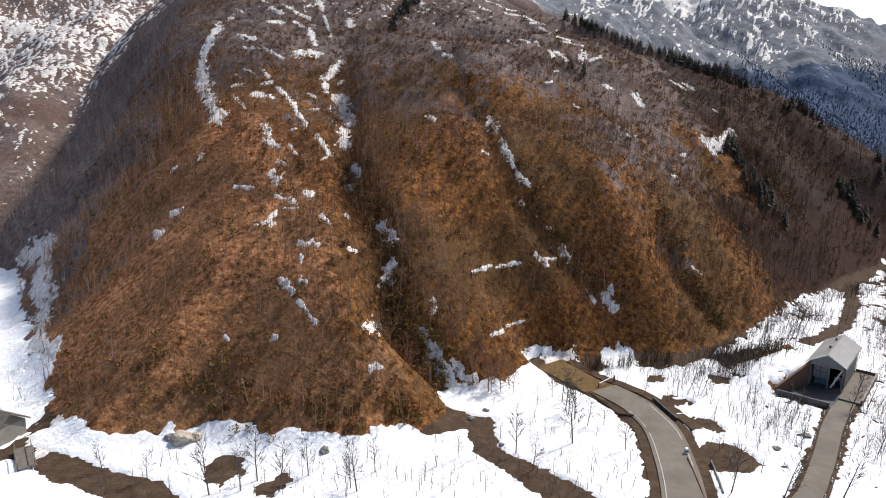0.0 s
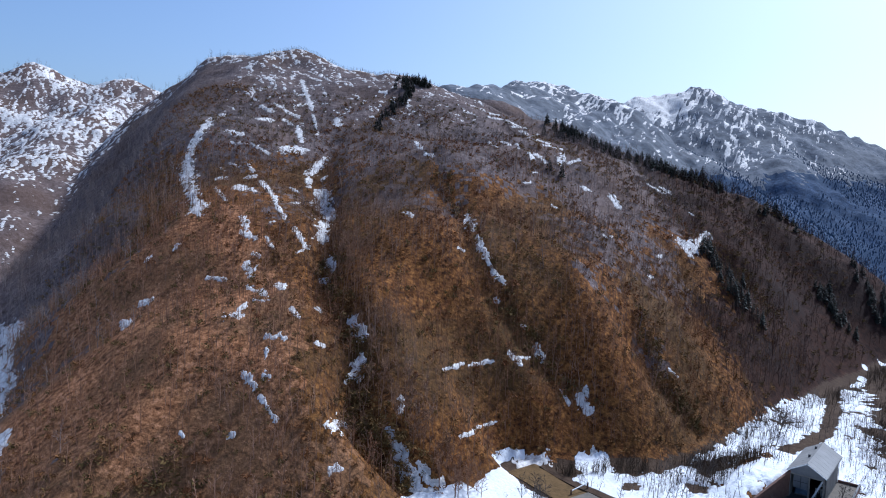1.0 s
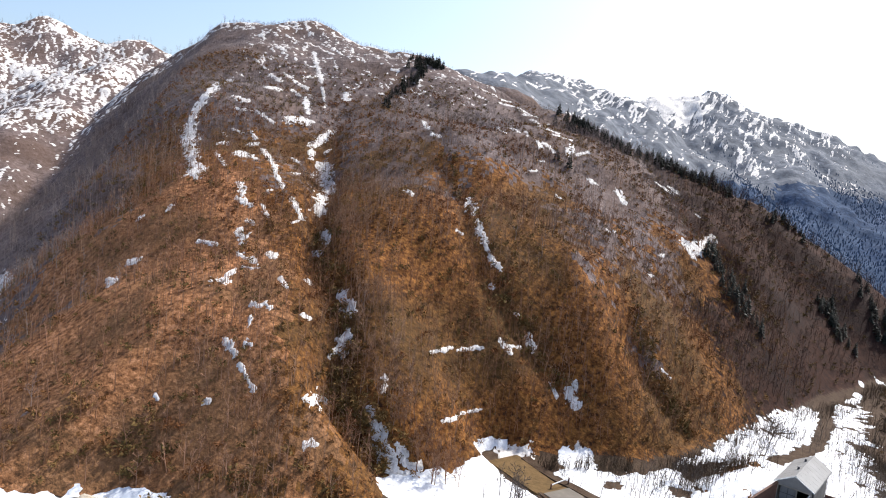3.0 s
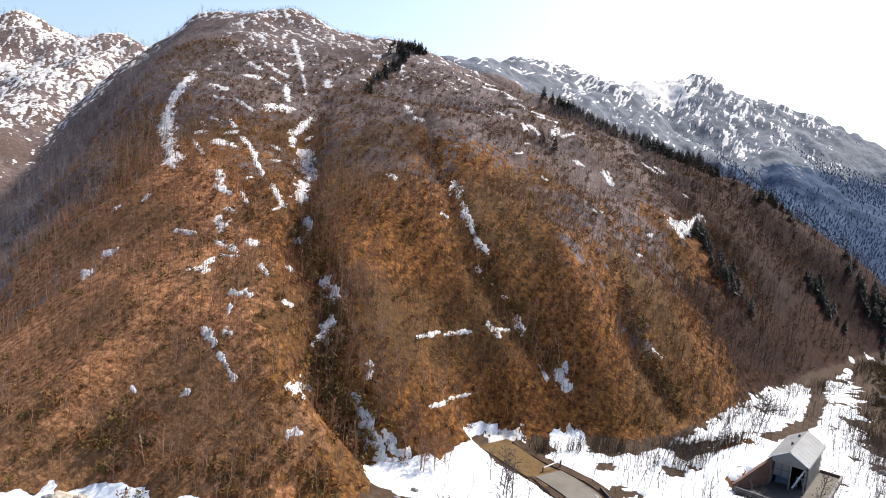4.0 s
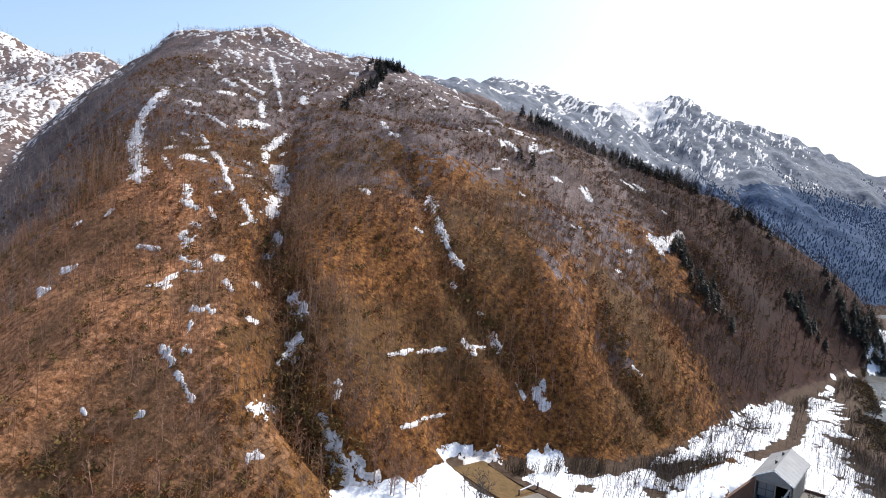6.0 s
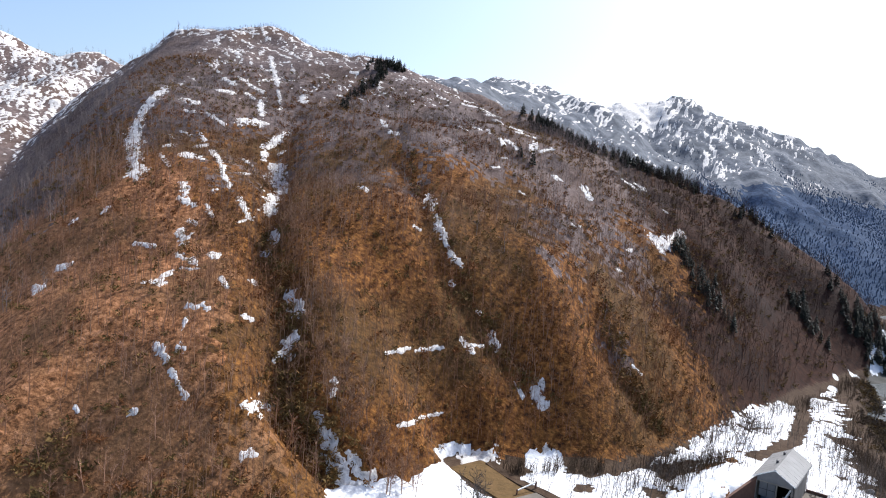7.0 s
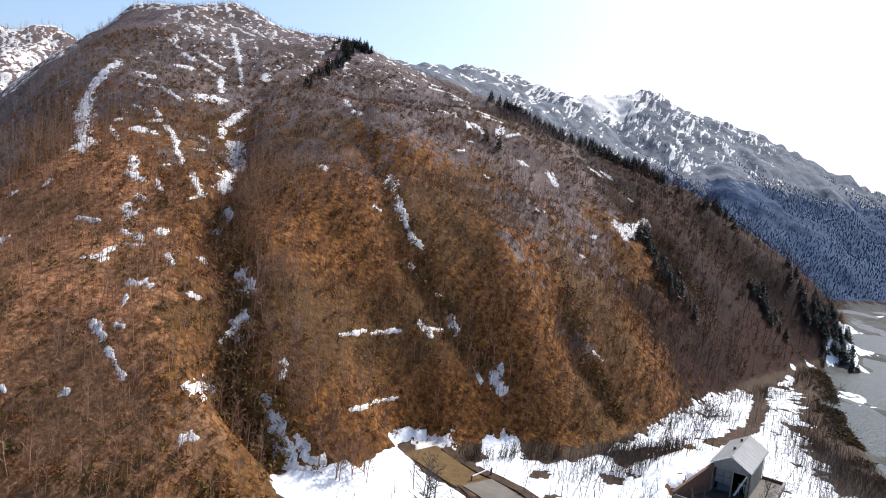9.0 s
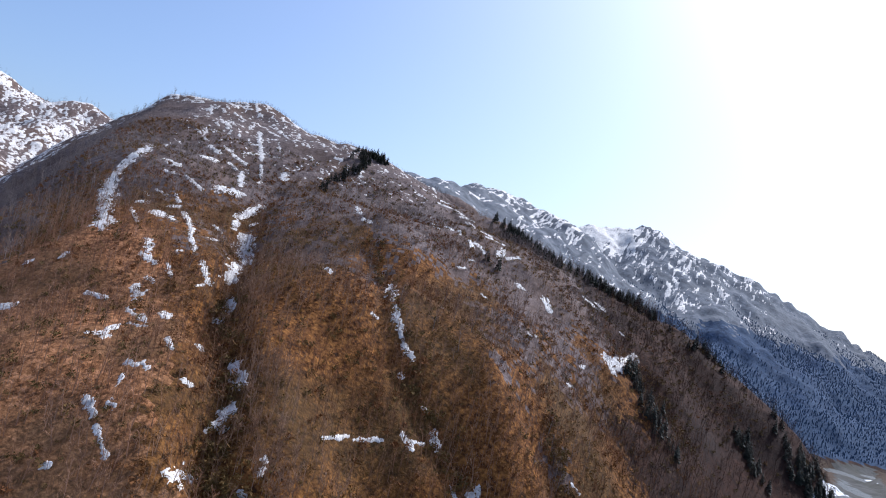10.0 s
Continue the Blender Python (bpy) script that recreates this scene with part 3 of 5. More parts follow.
def snow_field(x, y):
    n = vnoise(x, y, 5, 3, 0.6)
    f = 0.9 - smooth(1.0, 3.8, height(x, y) - bank(x, y) + 0.7 * n) * 2.4
    for line, wide in ((ROAD, 4.6), (LANE, 2.1), (OLD_ROAD, 4.4)):
        d, _, _ = along(line, x, y)
        f = np.minimum(f, (d - wide) * 0.8 + 0.12 * n)
    for line in (TRACK, CREEK, CREEK_B):
        d, _, wide = along(line, x, y)
        f = np.minimum(f, (d - wide) * 0.9 + 0.45 * n)
    d, _, wide = along(RIVER, x, y)
    f = np.minimum(f, (d - wide * 0.9) * 0.12 + 1.0 * vnoise(x, y, 16, 3))
    for cx, cy, r in ((70, 141, 3.5), (48, 101, 4.5), (49, 113, 2.5), (46, 121, 2.5), (-30, 96.4, 3), (-21.8, 91.8, 2), (0.8, 86, 3), (46, 131, 2.5), (63, 139, 2), (64, 133.5, 2.2), (59, 132, 1.6), (76, 141, 1.5), (200, 258, 14), (214, 276, 16), (240, 318, 18), (111, 150, 3), (110, 138, 3.5), (106, 123, 3), (101, 109, 3), (118, 167, 3.5), (-64, 112, 5), (-72, 122, 4), (-84, 150, 6), (-66, 101, 4)):
        f = np.minimum(f, (np.hypot(x - cx, y - cy) - r) * 0.5 + 0.8 * n)
    f = np.where(bank(x, y) > 0.25, np.maximum(f, 0.3 + 0.2 * n), f)
    d0, side, _ = along(SNOW_EDGE, x, y)
    f = np.where((x > 27) & (x < 155), np.minimum(f, 0.25 * n - 0.5 * side * d0), f)
    d0, side, _ = along(BANK_EDGE, x, y)
    f = np.where((y > 108) & (y < 230), np.minimum(f, 0.3 * side * d0 + 0.2 + 0.9 * n), f)
    u, v = (x - 77.5) * 0.759 - (y - 127) * 0.651, (x - 77.5) * 0.651 + (y - 127) * 0.759
    f = np.minimum(f, 0.6 * np.maximum(np.maximum(u - 3.4, -u - 3.0 - 0.4 * np.clip(-v, 0, 9)), np.abs(v - 2.8) - 11.8))
    near, _, _ = along(FOOT, x, y)
    f = f - 0.6 * (1 - smooth(5, 18, near)) * smooth(40, 62, x) * np.maximum(0, vnoise(x + 31, y, 5, 4, 0.7) + 0.05)
    f = np.where(d < wide * 0.6, np.maximum(f, 1.1 * (height(x, y) + 0.75) - 0.2 + 0.5 * n), f)
    f = f - 1.4 * smooth(268, 300, y) * smooth(150, 200, x)
    for cx, cy, rx, ry in ((164, 208, 7, 8), (196, 249, 4, 7), (256, 342, 12, 20), (143, 176, 5, 6), (222, 286, 8, 10)):
        f = np.maximum(f, 0.8 - np.hypot((x - cx) / rx, (y - cy) / ry) + 0.35 * n)
    f = f + 0.35 * vnoise(x, y + 15, 0.9, 2) * (1 - smooth(0.2, 0.9, f))
    return f + (0.75 + 0.6 * smooth(45, 70, x)) * np.minimum(0, vnoise(x + 90, y, 1.8, 3, 0.7) + 0.12 - 0.16 * smooth(45, 70, x)) + 0.5 * np.minimum(0, vnoise(x, y + 70, 9, 2))


sx, sy = steps(((-800, -190, 40), (-190, -90, 80), (-90, 20, 150), (20, 130, 250), (130, 330, 130), (330, 800, 30))), steps(((-700, -40, 30), (-40, 20, 24), (20, 80, 60), (80, 205, 250), (205, 420, 110)))
px, py = np.meshgrid(sx, sy)
fld = snow_field(px, py)
pz = surface(px, py) + 0.10 + np.clip(fld, -0.45, 0.35) * 0.7
faces = grid_faces(len(sx), len(sy))
faces = faces[(fld.ravel()[faces] > -0.45).any(1)]
tagged(mesh_object("snow_cover", np.stack([px, py, pz], -1).reshape(-1, 3), faces, M_SNOW, flat=False), "bright settled snow over the valley floor", "snow", kind="structure")


def speckle(name, x0, x1, y0, y1, step, size, level, low, stretch=1.0, lean=0.4):
    """Broken snow over high ground."""
    gx, gy = np.arange(x0, x1, step), np.arange(y0, y1, step)
    px, py = np.meshgrid(gx, gy)
    h = surface(px, py)
    fld = vnoise(px + lean * py, py / stretch, size, 4, 0.75) - level + smooth(low, low + 80, h) * 0.45 - (1 - smooth(low - 25, low + 10, h)) * 2
    return px, py, h, fld


def speckle_object(label, px, py, h, fld):
    pz = h + 0.16 + np.clip(fld, -0.4, 0.25) * 1.0
    faces = grid_faces(px.shape[1], px.shape[0])
    faces = faces[(fld.ravel()[faces] > -0.25).any(1)]
    tagged(mesh_object("snow_flecks", np.stack([px, py, pz], -1).reshape(-1, 3), faces, M_OLD_SNOW, flat=False), label, "snow", kind="stuff")


px, py, h, fld = speckle("left", -430, -105, 150, 600, 0.75, 1.6, 0.73, 12, 2.2)
fld = fld + 0.42 * vnoise(px + 0.3 * py, py, 30, 3, 0.6)
fld = np.where((px > -153 - 0.1 * (py - 300)) & (py < 385), -1.0, fld)
speckle_object("broken snow between rocks on the mountain behind", px, py, h, fld)
px, py, h, fld = speckle("top", -118, 30, 230, 425, 0.6, 2.1, 0.70, 80, 1.6)
fld = fld - 1.2 * (1 - smooth(-104, -88, px + 0.12 * (py - 330))) * (1 - smooth(112, 122, h))
speckle_object("broken snow flecks under the wooded summit", px, py, h, fld)
px, py, h, fld = speckle("far", 20, 600, 480, 800, 1.0, 2.9, 0.72, 84, 4.0, -0.55)
fld = fld + 1.1 * np.exp(-((px - 246) / 24) ** 2 - ((py - 748) / 26) ** 2) - 0.45 * smooth(380, 500, px) + 0.40 * vnoise(px - 0.5 * py, py * 0.5, 34, 3, 0.6)
speckle_object("snow streaks on the far range", px, py, h, fld)


# roads
def strip(name, line, wide, lift, mat, label, category, kind="structure", step=1.5, offset=0.0, crown=0.0):
    pts = [Vector((p[0], p[1])) for p in line]
    dense = []
    n = len(pts)
    for k in range(n - 1):
        p0, p1, p2, p3 = pts[max(k - 1, 0)], pts[k], pts[k + 1], pts[min(k + 2, n - 1)]
        m = max(2, int((p2 - p1).length / step))
        for q in range(m):
            s = q / m
            dense.append(0.5 * (2 * p1 + (p2 - p0) * s + (2 * p0 - 5 * p1 + 4 * p2 - p3) * s * s + (3 * p1 - p0 - 3 * p2 + p3) * s ** 3))
    dense.append(pts[-1])
    verts, faces = [], []
    for k, p in enumerate(dense):
        t = (dense[min(k + 1, len(dense) - 1)] - dense[max(k - 1, 0)]).normalized()
        side = Vector((t.y, -t.x))
        c = p + side * offset
        z = float(surface(c.x, c.y)) + lift
        for w, dz in ((-wide, -0.5), (-wide, 0), (wide, 0), (wide, -0.5)):
            q = c + side * w
            verts.append((q.x, q.y, z + dz))
        if k:
            b = 4 * k
            faces += [(b - 4 + i, b + i, b + i + 1, b - 3 + i) for i in range(3)]
    return tagged(mesh_object(name, verts, faces, mat), label, category, kind=kind)


strip("road", ROAD, 3.1, 0.38, M_ASPHALT, "pale worn asphalt road curving through the snow", "road")
strip("lane", LANE, 1.6, 0.36, M_ASPHALT, "narrow asphalt lane leading to the open shed", "road")

# river
rv, rf = [], []
for k, (x, y, w) in enumerate(RIVER):
    p, q = RIVER[max(k - 1, 0)], RIVER[min(k + 1, len(RIVER) - 1)]
    t = Vector((q[0] - p[0], q[1] - p[1])).normalized()
    for s in np.linspace(-1, 1, 5):
        rv.append((x + t.y * s * w * 1.1, y - t.x * s * w * 1.1, -2.3))
    if k:
        rf += [(5 * k - 5 + i, 5 * k + i, 5 * k + i + 1, 5 * k - 4 + i) for i in range(4)]
tagged(mesh_object("river_water", rv, rf, M_WATER), "shallow grey-blue river running over gravel", "river", kind="structure")


# forest
def cone(a, b, r, sides=3, r2=0.0):
    """A tapered stick from a to b: corners and triangles."""
    a, b = np.asarray(a, float), np.asarray(b, float)
    d = (b - a) / np.linalg.norm(b - a)
    u = np.cross(d, (0.3, 0.5, 0.81) if abs(d[2]) < 0.7 else (1, 0, 0))
    u /= np.linalg.norm(u)
    v = np.cross(d, u)
    ring = [a + r * (u * math.cos(k * 2 * math.pi / sides) + v * math.sin(k * 2 * math.pi / sides)) for k in range(sides)]
    if not r2:
        return ring + [b], [(k, (k + 1) % sides, sides) for k in range(sides)]
    top = [b + r2 * (u * math.cos(k * 2 * math.pi / sides) + v * math.sin(k * 2 * math.pi / sides)) for k in range(sides)]
    return ring + top, [t for k in range(sides) for t in ((k, (k + 1) % sides, sides + (k + 1) % sides), (k, sides + (k + 1) % sides, sides + k))]


class Soup:
    def __init__(self):
        self.v, self.f = [], []

    def add(self, vf):
        n = len(self.v)
        self.v += [tuple(p) for p in vf[0]]
        self.f += [tuple(i + n for i in t) for t in vf[1]]


def bare_tree(rng, tall, limbs, twigs, thick, sides=3):
    """Trunk and branches of a leafless tree standing at the origin."""
    trunk, crown = Soup(), Soup()
    bend = rng.uniform(-0.05, 0.05, 2) * tall
    mid = np.array((bend[0], bend[1], tall * 0.5))
    top = np.array((bend[0] * 0.4, bend[1] * 1.3, tall))
    trunk.add(cone((0, 0, -0.4), mid, thick, sides, thick * 0.65))
    trunk.add(cone(mid, top, thick * 0.65, sides))
    for k in range(limbs):
        s = 0.25 + 0.7 * (k + rng.uniform(0, 0.8)) / limbs
        p = mid * (s / 0.5) if s < 0.5 else mid + (top - mid) * ((s - 0.5) / 0.5)
        az, rise, ln = rng.uniform(0, 2 * math.pi), rng.uniform(0.45, 1.05), tall * (0.40 - 0.26 * s) * rng.uniform(0.7, 1.25)
        way = np.array((math.cos(az) * math.cos(rise), math.sin(az) * math.cos(rise), math.sin(rise)))
        tip = p + way * ln
        crown.add(cone(p, tip, thick * (0.42 - 0.25 * s), 3))
        for q in range(twigs):
            c = p + way * ln * rng.uniform(0.3, 0.9)
            w2 = way + rng.uniform(-0.8, 0.8, 3) + np.array((0, 0, 0.25))
            w2 /= np.linalg.norm(w2)
            e = c + w2 * ln * rng.uniform(0.3, 0.55)
            sd = np.cross(w2, rng.uniform(-1, 1, 3))
            sd *= thick * 0.36 / np.linalg.norm(sd)
            crown.add(([c - sd, c + sd, e], [(0, 1, 2)]))
    return trunk, crown


def scatter(kinds, x, y, z, scale, turn, rng, lean=0.08):
    """Joins turned and scaled copies of the kinds into one soup of corners and triangles."""
    vs, fs, base = [], [], 0
    pick = rng.randint(0, len(kinds), len(x))
    for k, (v, f) in enumerate(kinds):
        m = pick == k
        n = int(m.sum())
        if not n:
            continue
        c, s, sc = np.cos(turn[m])[:, None], np.sin(turn[m])[:, None], scale[m][:, None]
        X, Y, Z = v[None, :, 0], v[None, :, 1], v[None, :, 2]
        lx, ly = rng.normal(0, lean, n)[:, None], rng.normal(0, lean, n)[:, None]
        P = np.stack([(X * c - Y * s + Z * lx) * sc + x[m][:, None], (X * s + Y * c + Z * ly) * sc + y[m][:, None], Z * sc + z[m][:, None]], -1)
        vs.append(P.reshape(-1, 3))
        fs.append((f[None] + (np.arange(n) * len(v))[:, None, None] + base).reshape(-1, 3))
        base += n * len(v)
    return np.concatenate(vs), np.concatenate(fs)


def snow_here(x, y):
    inside, z = np.zeros(len(x), bool), surface(x, y)
    for p in PATCHES:
        m = (np.abs(x - (p[0] + p[2]) / 2) < abs(p[0] - p[2]) / 2 + 2 * p[4]) & (np.abs(y - (p[1] + p[3]) / 2) < abs(p[1] - p[3]) / 2 + 4 * p[4] + 2)
        if m.any():
            inside[m] |= patch_field(p, x[m], y[m], z[m]) > 0.1
    return inside


def places(rng, x0, x1, y0, y1, gap, low):
    gx, gy = np.meshgrid(np.arange(x0, x1, gap), np.arange(y0, y1, gap))
    x = (gx + rng.uniform(-0.5, 0.5, gx.shape) * gap).ravel()
    y = (gy + rng.uniform(-0.5, 0.5, gy.shape) * gap).ravel()
    h = height(x, y) - bank(x, y)
    keep = (h > low) & (~snow_here(x, y) | (rng.rand(len(x)) < 0.2)) & (np.hypot(x - 4.5, y - 121.5) > 4.5) & (rng.rand(len(x)) < 0.75 + 0.5 * vnoise(x, y, 22, 2))
    return x[keep], y[keep]


rng = np.random.RandomState(11)
KINDS = []
for k in range(9):
    a, b = bare_tree(rng, 8.0, 11, 5, 0.115)
    n = len(a.v)
    KINDS.append((np.array(a.v + b.v), np.array(a.f + [tuple(i + n for i in t) for t in b.f])))
x, y = places(rng, -150, 215, 96, 425, 2.55, 2.2)
hill, wild = surface(x, y), 22 * vnoise(x, y, 34, 4, 0.7) + rng.normal(0, 11, len(x))
# trees of the right spur, which take the shade-darkened bark
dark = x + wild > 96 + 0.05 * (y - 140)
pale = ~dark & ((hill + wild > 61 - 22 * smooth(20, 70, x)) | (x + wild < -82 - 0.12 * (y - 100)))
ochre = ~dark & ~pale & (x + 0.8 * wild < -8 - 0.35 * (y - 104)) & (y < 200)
for m, mat, label in ((ochre, M_LIT_OCHRE_BARK, "ochre leafless scrub wood on the lower slope, lightened in place of sun"), (~dark & ~pale & ~ochre, M_BARK, "leafless brown broadleaf wood covering the steep slope"), (pale, M_PALE_BARK, "pale grey leafless wood on the high slopes"),
                      (dark, M_SHADE_BARK, "dark leafless wood on the right spur, shade put into its colour")):
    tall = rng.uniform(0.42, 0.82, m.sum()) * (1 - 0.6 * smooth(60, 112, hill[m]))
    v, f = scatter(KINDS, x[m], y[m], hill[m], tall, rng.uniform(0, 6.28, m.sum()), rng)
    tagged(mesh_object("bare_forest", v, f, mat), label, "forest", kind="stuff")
x, y = places(rng, -420, -110, 130, 580, 7.0, 12)
v, f = scatter(KINDS, x, y, surface(x, y), rng.uniform(0.4, 0.65, len(x)), rng.uniform(0, 6.28, len(x)), rng)
tagged(mesh_object("bare_forest", v, f, M_PALE_BARK), "sparse leafless wood on the mountain behind", "forest", kind="stuff")

# slender stems between the trees
STEMS = []
for k in range(7):
    c = Soup()
    lean = rng.uniform(-0.3, 0.3, 2)
    c.add(cone((0, 0, -0.3), (lean[0], lean[1], 5.0), 0.075, 3))
    for q in range(4):
        z = rng.uniform(1.8, 4.2)
        a = np.array((lean[0] * z / 5, lean[1] * z / 5, z))
        az = rng.uniform(0, 6.28)
        e = a + np.array((math.cos(az) * 0.7, math.sin(az) * 0.7, 1.0)) * rng.uniform(0.6, 1.1)
        c.add(([a - (0.03, 0, 0), a + (0.03, 0.02, 0), e], [(0, 1, 2)]))
    STEMS.append((np.array(c.v), np.array(c.f)))
x, y = places(rng, -105, 135, 95, 250, 1.25, 1.8)
keep = rng.rand(len(x)) < 0.62 + 0.5 * vnoise(x, y, 18, 2)
x, y = x[keep], y[keep]
v, f = scatter(STEMS, x, y, surface(x, y), rng.uniform(0.45, 1.0, len(x)), rng.uniform(0, 6.28, len(x)), rng, 0.05)
tagged(mesh_object("young_stems", v, f, M_BARK), "slender brown saplings crowding the lower slope", "saplings", kind="stuff")

x, y = places(rng, -118, 70, 270, 425, 1.5, 84)
v, f = scatter(STEMS, x, y, surface(x, y), rng.uniform(0.25, 0.5, len(x)), rng.uniform(0, 6.28, len(x)), rng, 0.1)
tagged(mesh_object("crest_thicket", v, f, M_PALE_BARK), "low leafless thicket along the crest", "thicket", kind="stuff")
# larger pale trees over the east bank of the main gully
WIDE = []
for k in range(5):
    a, b = bare_tree(rng, 8.0, 18, 9, 0.12)
    n = len(a.v)
    WIDE.append((np.array(a.v + b.v), np.array(a.f + [tuple(i + n for i in t) for t in b.f])))
pts = np.array(GULLY[2:])
k = rng.randint(0, len(pts) - 1, 84)
mid = pts[k] + (pts[k + 1] - pts[k]) * rng.rand(84, 1)
x, y = mid[:, 0] + rng.uniform(2.5, 11, 84), mid[:, 1] + rng.uniform(0, 4, 84)
v, f = scatter(WIDE, x, y, surface(x, y), rng.uniform(0.45, 0.8, 84), rng.uniform(0, 6.28, 84), rng)
tagged(mesh_object("gully_wood", v, f, M_BARK), "brown twiggy trees along the bank of the gully", "trees", kind="stuff")

BUSH = []
for k in range(6):
    s = Soup()
    for q in range(34):
        c = rng.normal(0, 0.5, 3) * (1, 1, 0.7) + (0, 0, 0.8)
        d1, d2 = rng.normal(0, 0.31, 3), rng.normal(0, 0.31, 3)
        s.add(([c, c + d1, c + d2], [(0, 1, 2)]))
    BUSH.append((np.array(s.v), np.array(s.f)))
x, y = places(rng, -110, 170, 98, 330, 1.75, 1.5)
keep = (rng.rand(len(x)) < 0.45 + 0.8 * vnoise(x, y, 30, 2)) & (rng.rand(len(x)) < 1 - 0.85 * smooth(80, 102, x))
xo, yo = x[~keep], y[~keep]
x, y = x[keep], y[keep]
v, f = scatter(BUSH, x, y, surface(x, y), rng.uniform(0.25, 1.0, len(x)), rng.uniform(0, 6.28, len(x)), rng)
tagged(mesh_object("dry_undergrowth", v, f, M_DRY), "rust-brown bushes still holding dead leaves", "undergrowth", kind="stuff")
keep = rng.rand(len(xo)) < 0.5
xo, yo = xo[keep], yo[keep]
v, f = scatter(BUSH, xo, yo, surface(xo, yo), rng.uniform(0.2, 0.9, len(xo)), rng.uniform(0, 6.28, len(xo)), rng)
tagged(mesh_object("dark_undergrowth", v, f, M_OLIVE), "dark olive evergreen scrub between the trees", "undergrowth", kind="stuff")

# bare trees in the valley: place and height
TREES = []
TREES += [
    (24, 104.3, 10), (23.6, 122.2, 6), (25.1, 117, 8), (26.1, 113.2, 9), (27.6, 110.5, 6), (30.6, 110.9, 5),
    (32.1, 102.5, 6), (14.5, 101.6, 8), (16.5, 96.8, 6), (-16.9, 94.5, 7), (-7.2, 95.7, 6), (-9.2, 90.4, 8),
    (-10.3, 91.3, 6), (5.5, 99.7, 4), (8.2, 99.3, 4), (-47.7, 95.6, 5), (-40.2, 93.6, 5), (-29.8, 89.5, 9),
    (-24, 93.1, 8), (-20.4, 90.5, 8), (-44.1, 88.6, 5), (-25.7, 90.3, 7), (57.2, 129.4, 6), (59.7, 137.3, 6),
]
TREES += [
    (60.2, 131.0, 6), (44.2, 91.3, 8), (51.5, 90.5, 7), (59.9, 90.5, 8), (76.7, 117.2, 7), (80.5, 118.3, 7),
    (85.9, 154.1, 7), (82.4, 150.4, 6), (82.5, 159.8, 5), (90.6, 159.8, 7), (70.5, 140.4, 6), (53.6, 126.2, 5),
    (41.4, 123.6, 4), (73.6, 150.4, 4), (25, 120, 7), (25.4, 115.4, 7), (50.8, 126.2, 5), (51.5, 123.6, 5),
    (83.6, 126.2, 6), (54.8, 94.1, 5), (72.4, 102.5, 6), (86.6, 165.6, 6), (89.6, 169.1, 6), (91.3, 165.0, 7),
]
TREES += [
    (91.4, 163.3, 7), (97.1, 172.5, 6), (102.9, 175.1, 6), (59.8, 135.0, 5), (58.1, 135.8, 6), (62.1, 135.9, 5),
    (54.9, 131.9, 5), (75.1, 154.9, 4), (71.8, 152.7, 4), (69.9, 150.8, 4), (77.8, 157.0, 4), (82.1, 161.1, 5),
    (86.9, 160.6, 6), (101.7, 176.7, 5), (69.3, 152.1, 4), (138.1, 186.1, 9), (139.1, 188.5, 8), (52.8, 134.8, 5),
]


# ---- things ----
def part(name, bm, mat, parent=None, label=""):
    """One bmesh as one mesh object, a part of its parent."""
    me = bpy.data.meshes.new(name)
    bm.to_mesh(me)
    bm.free()
    me.materials.append(mat)
    ob = new(name, me)
    ob.parent = parent
    return tagged(ob, label) if label else ob


def thing(name, m, label, category, group=""):
    ob = new(name)
    ob.matrix_world = m
    return tagged(ob, label, category, group)


def box(bm, x0, x1, y0, y1, z0, z1, bevel=0.04):
    r = bmesh.ops.create_cube(bm, size=1, matrix=Matrix.LocRotScale(((x0 + x1) / 2, (y0 + y1) / 2, (z0 + z1) / 2), None, (x1 - x0, y1 - y0, z1 - z0)))
    if bevel:
        bmesh.ops.bevel(bm, geom=list({e for v in r["verts"] for e in v.link_edges}), offset=bevel, segments=1, affect="EDGES")
    return bm


def boxed(*a, **k):
    return box(bmesh.new(), *a, **k)


def prism(points, depth, axis="y", at=0.0):
    """A flat outline pushed out along y or x."""
    bm = bmesh.new()
    put = (lambda a, b, c: (a, c, b)) if axis == "y" else (lambda a, b, c: (c, a, b))
    near = [bm.verts.new(put(a, b, at)) for a, b in points]
    far = [bm.verts.new(put(a, b, at + depth)) for a, b in points]
    bm.faces.new(near), bm.faces.new(far[::-1])
    for k in range(len(points)):
        j = (k + 1) % len(points)
        bm.faces.new((near[k], far[k], far[j], near[j]))
    bmesh.ops.recalc_face_normals(bm, faces=bm.faces)
    return bm


def soup_part(name, s, mat, parent, label=""):
    ob = mesh_object(name, s.v, s.f, mat, parent)
    return tagged(ob, label) if label else ob


def stick(a, b, r, sides=6, r2=None):
    s = Soup()
    s.add(cone(a, b, r, sides, r if r2 is None else r2))
    return s


def on_ground(x, y, turn=0.0, lift=0.0):
    return pose(x, y, float(surface(x, y)) + lift, 0, 0, turn)


# slab colour holds the shade of the shed and its yard
M_SHADE_FLOOR = material("shade_dark_floor", ((0.022, 0.021, 0.022), (0.05, 0.046, 0.044)), 1.5, 0.8, 0.2, 0.4)
M_WORN = material("worn_paint", ((0.26, 0.245, 0.22), (0.55, 0.54, 0.51)), 0.5, 0.8, 0.05)
M_MOSS = material("mossy_roof", ((0.064, 0.041, 0.018), (0.122, 0.076, 0.032), (0.160, 0.098, 0.046)), 1.8, 0.95, 0.5, 0.5)
M_PANEL = material("smoky_panel", ((0.10, 0.105, 0.11), (0.17, 0.175, 0.18)), 1.2, 0.35, 0.05)
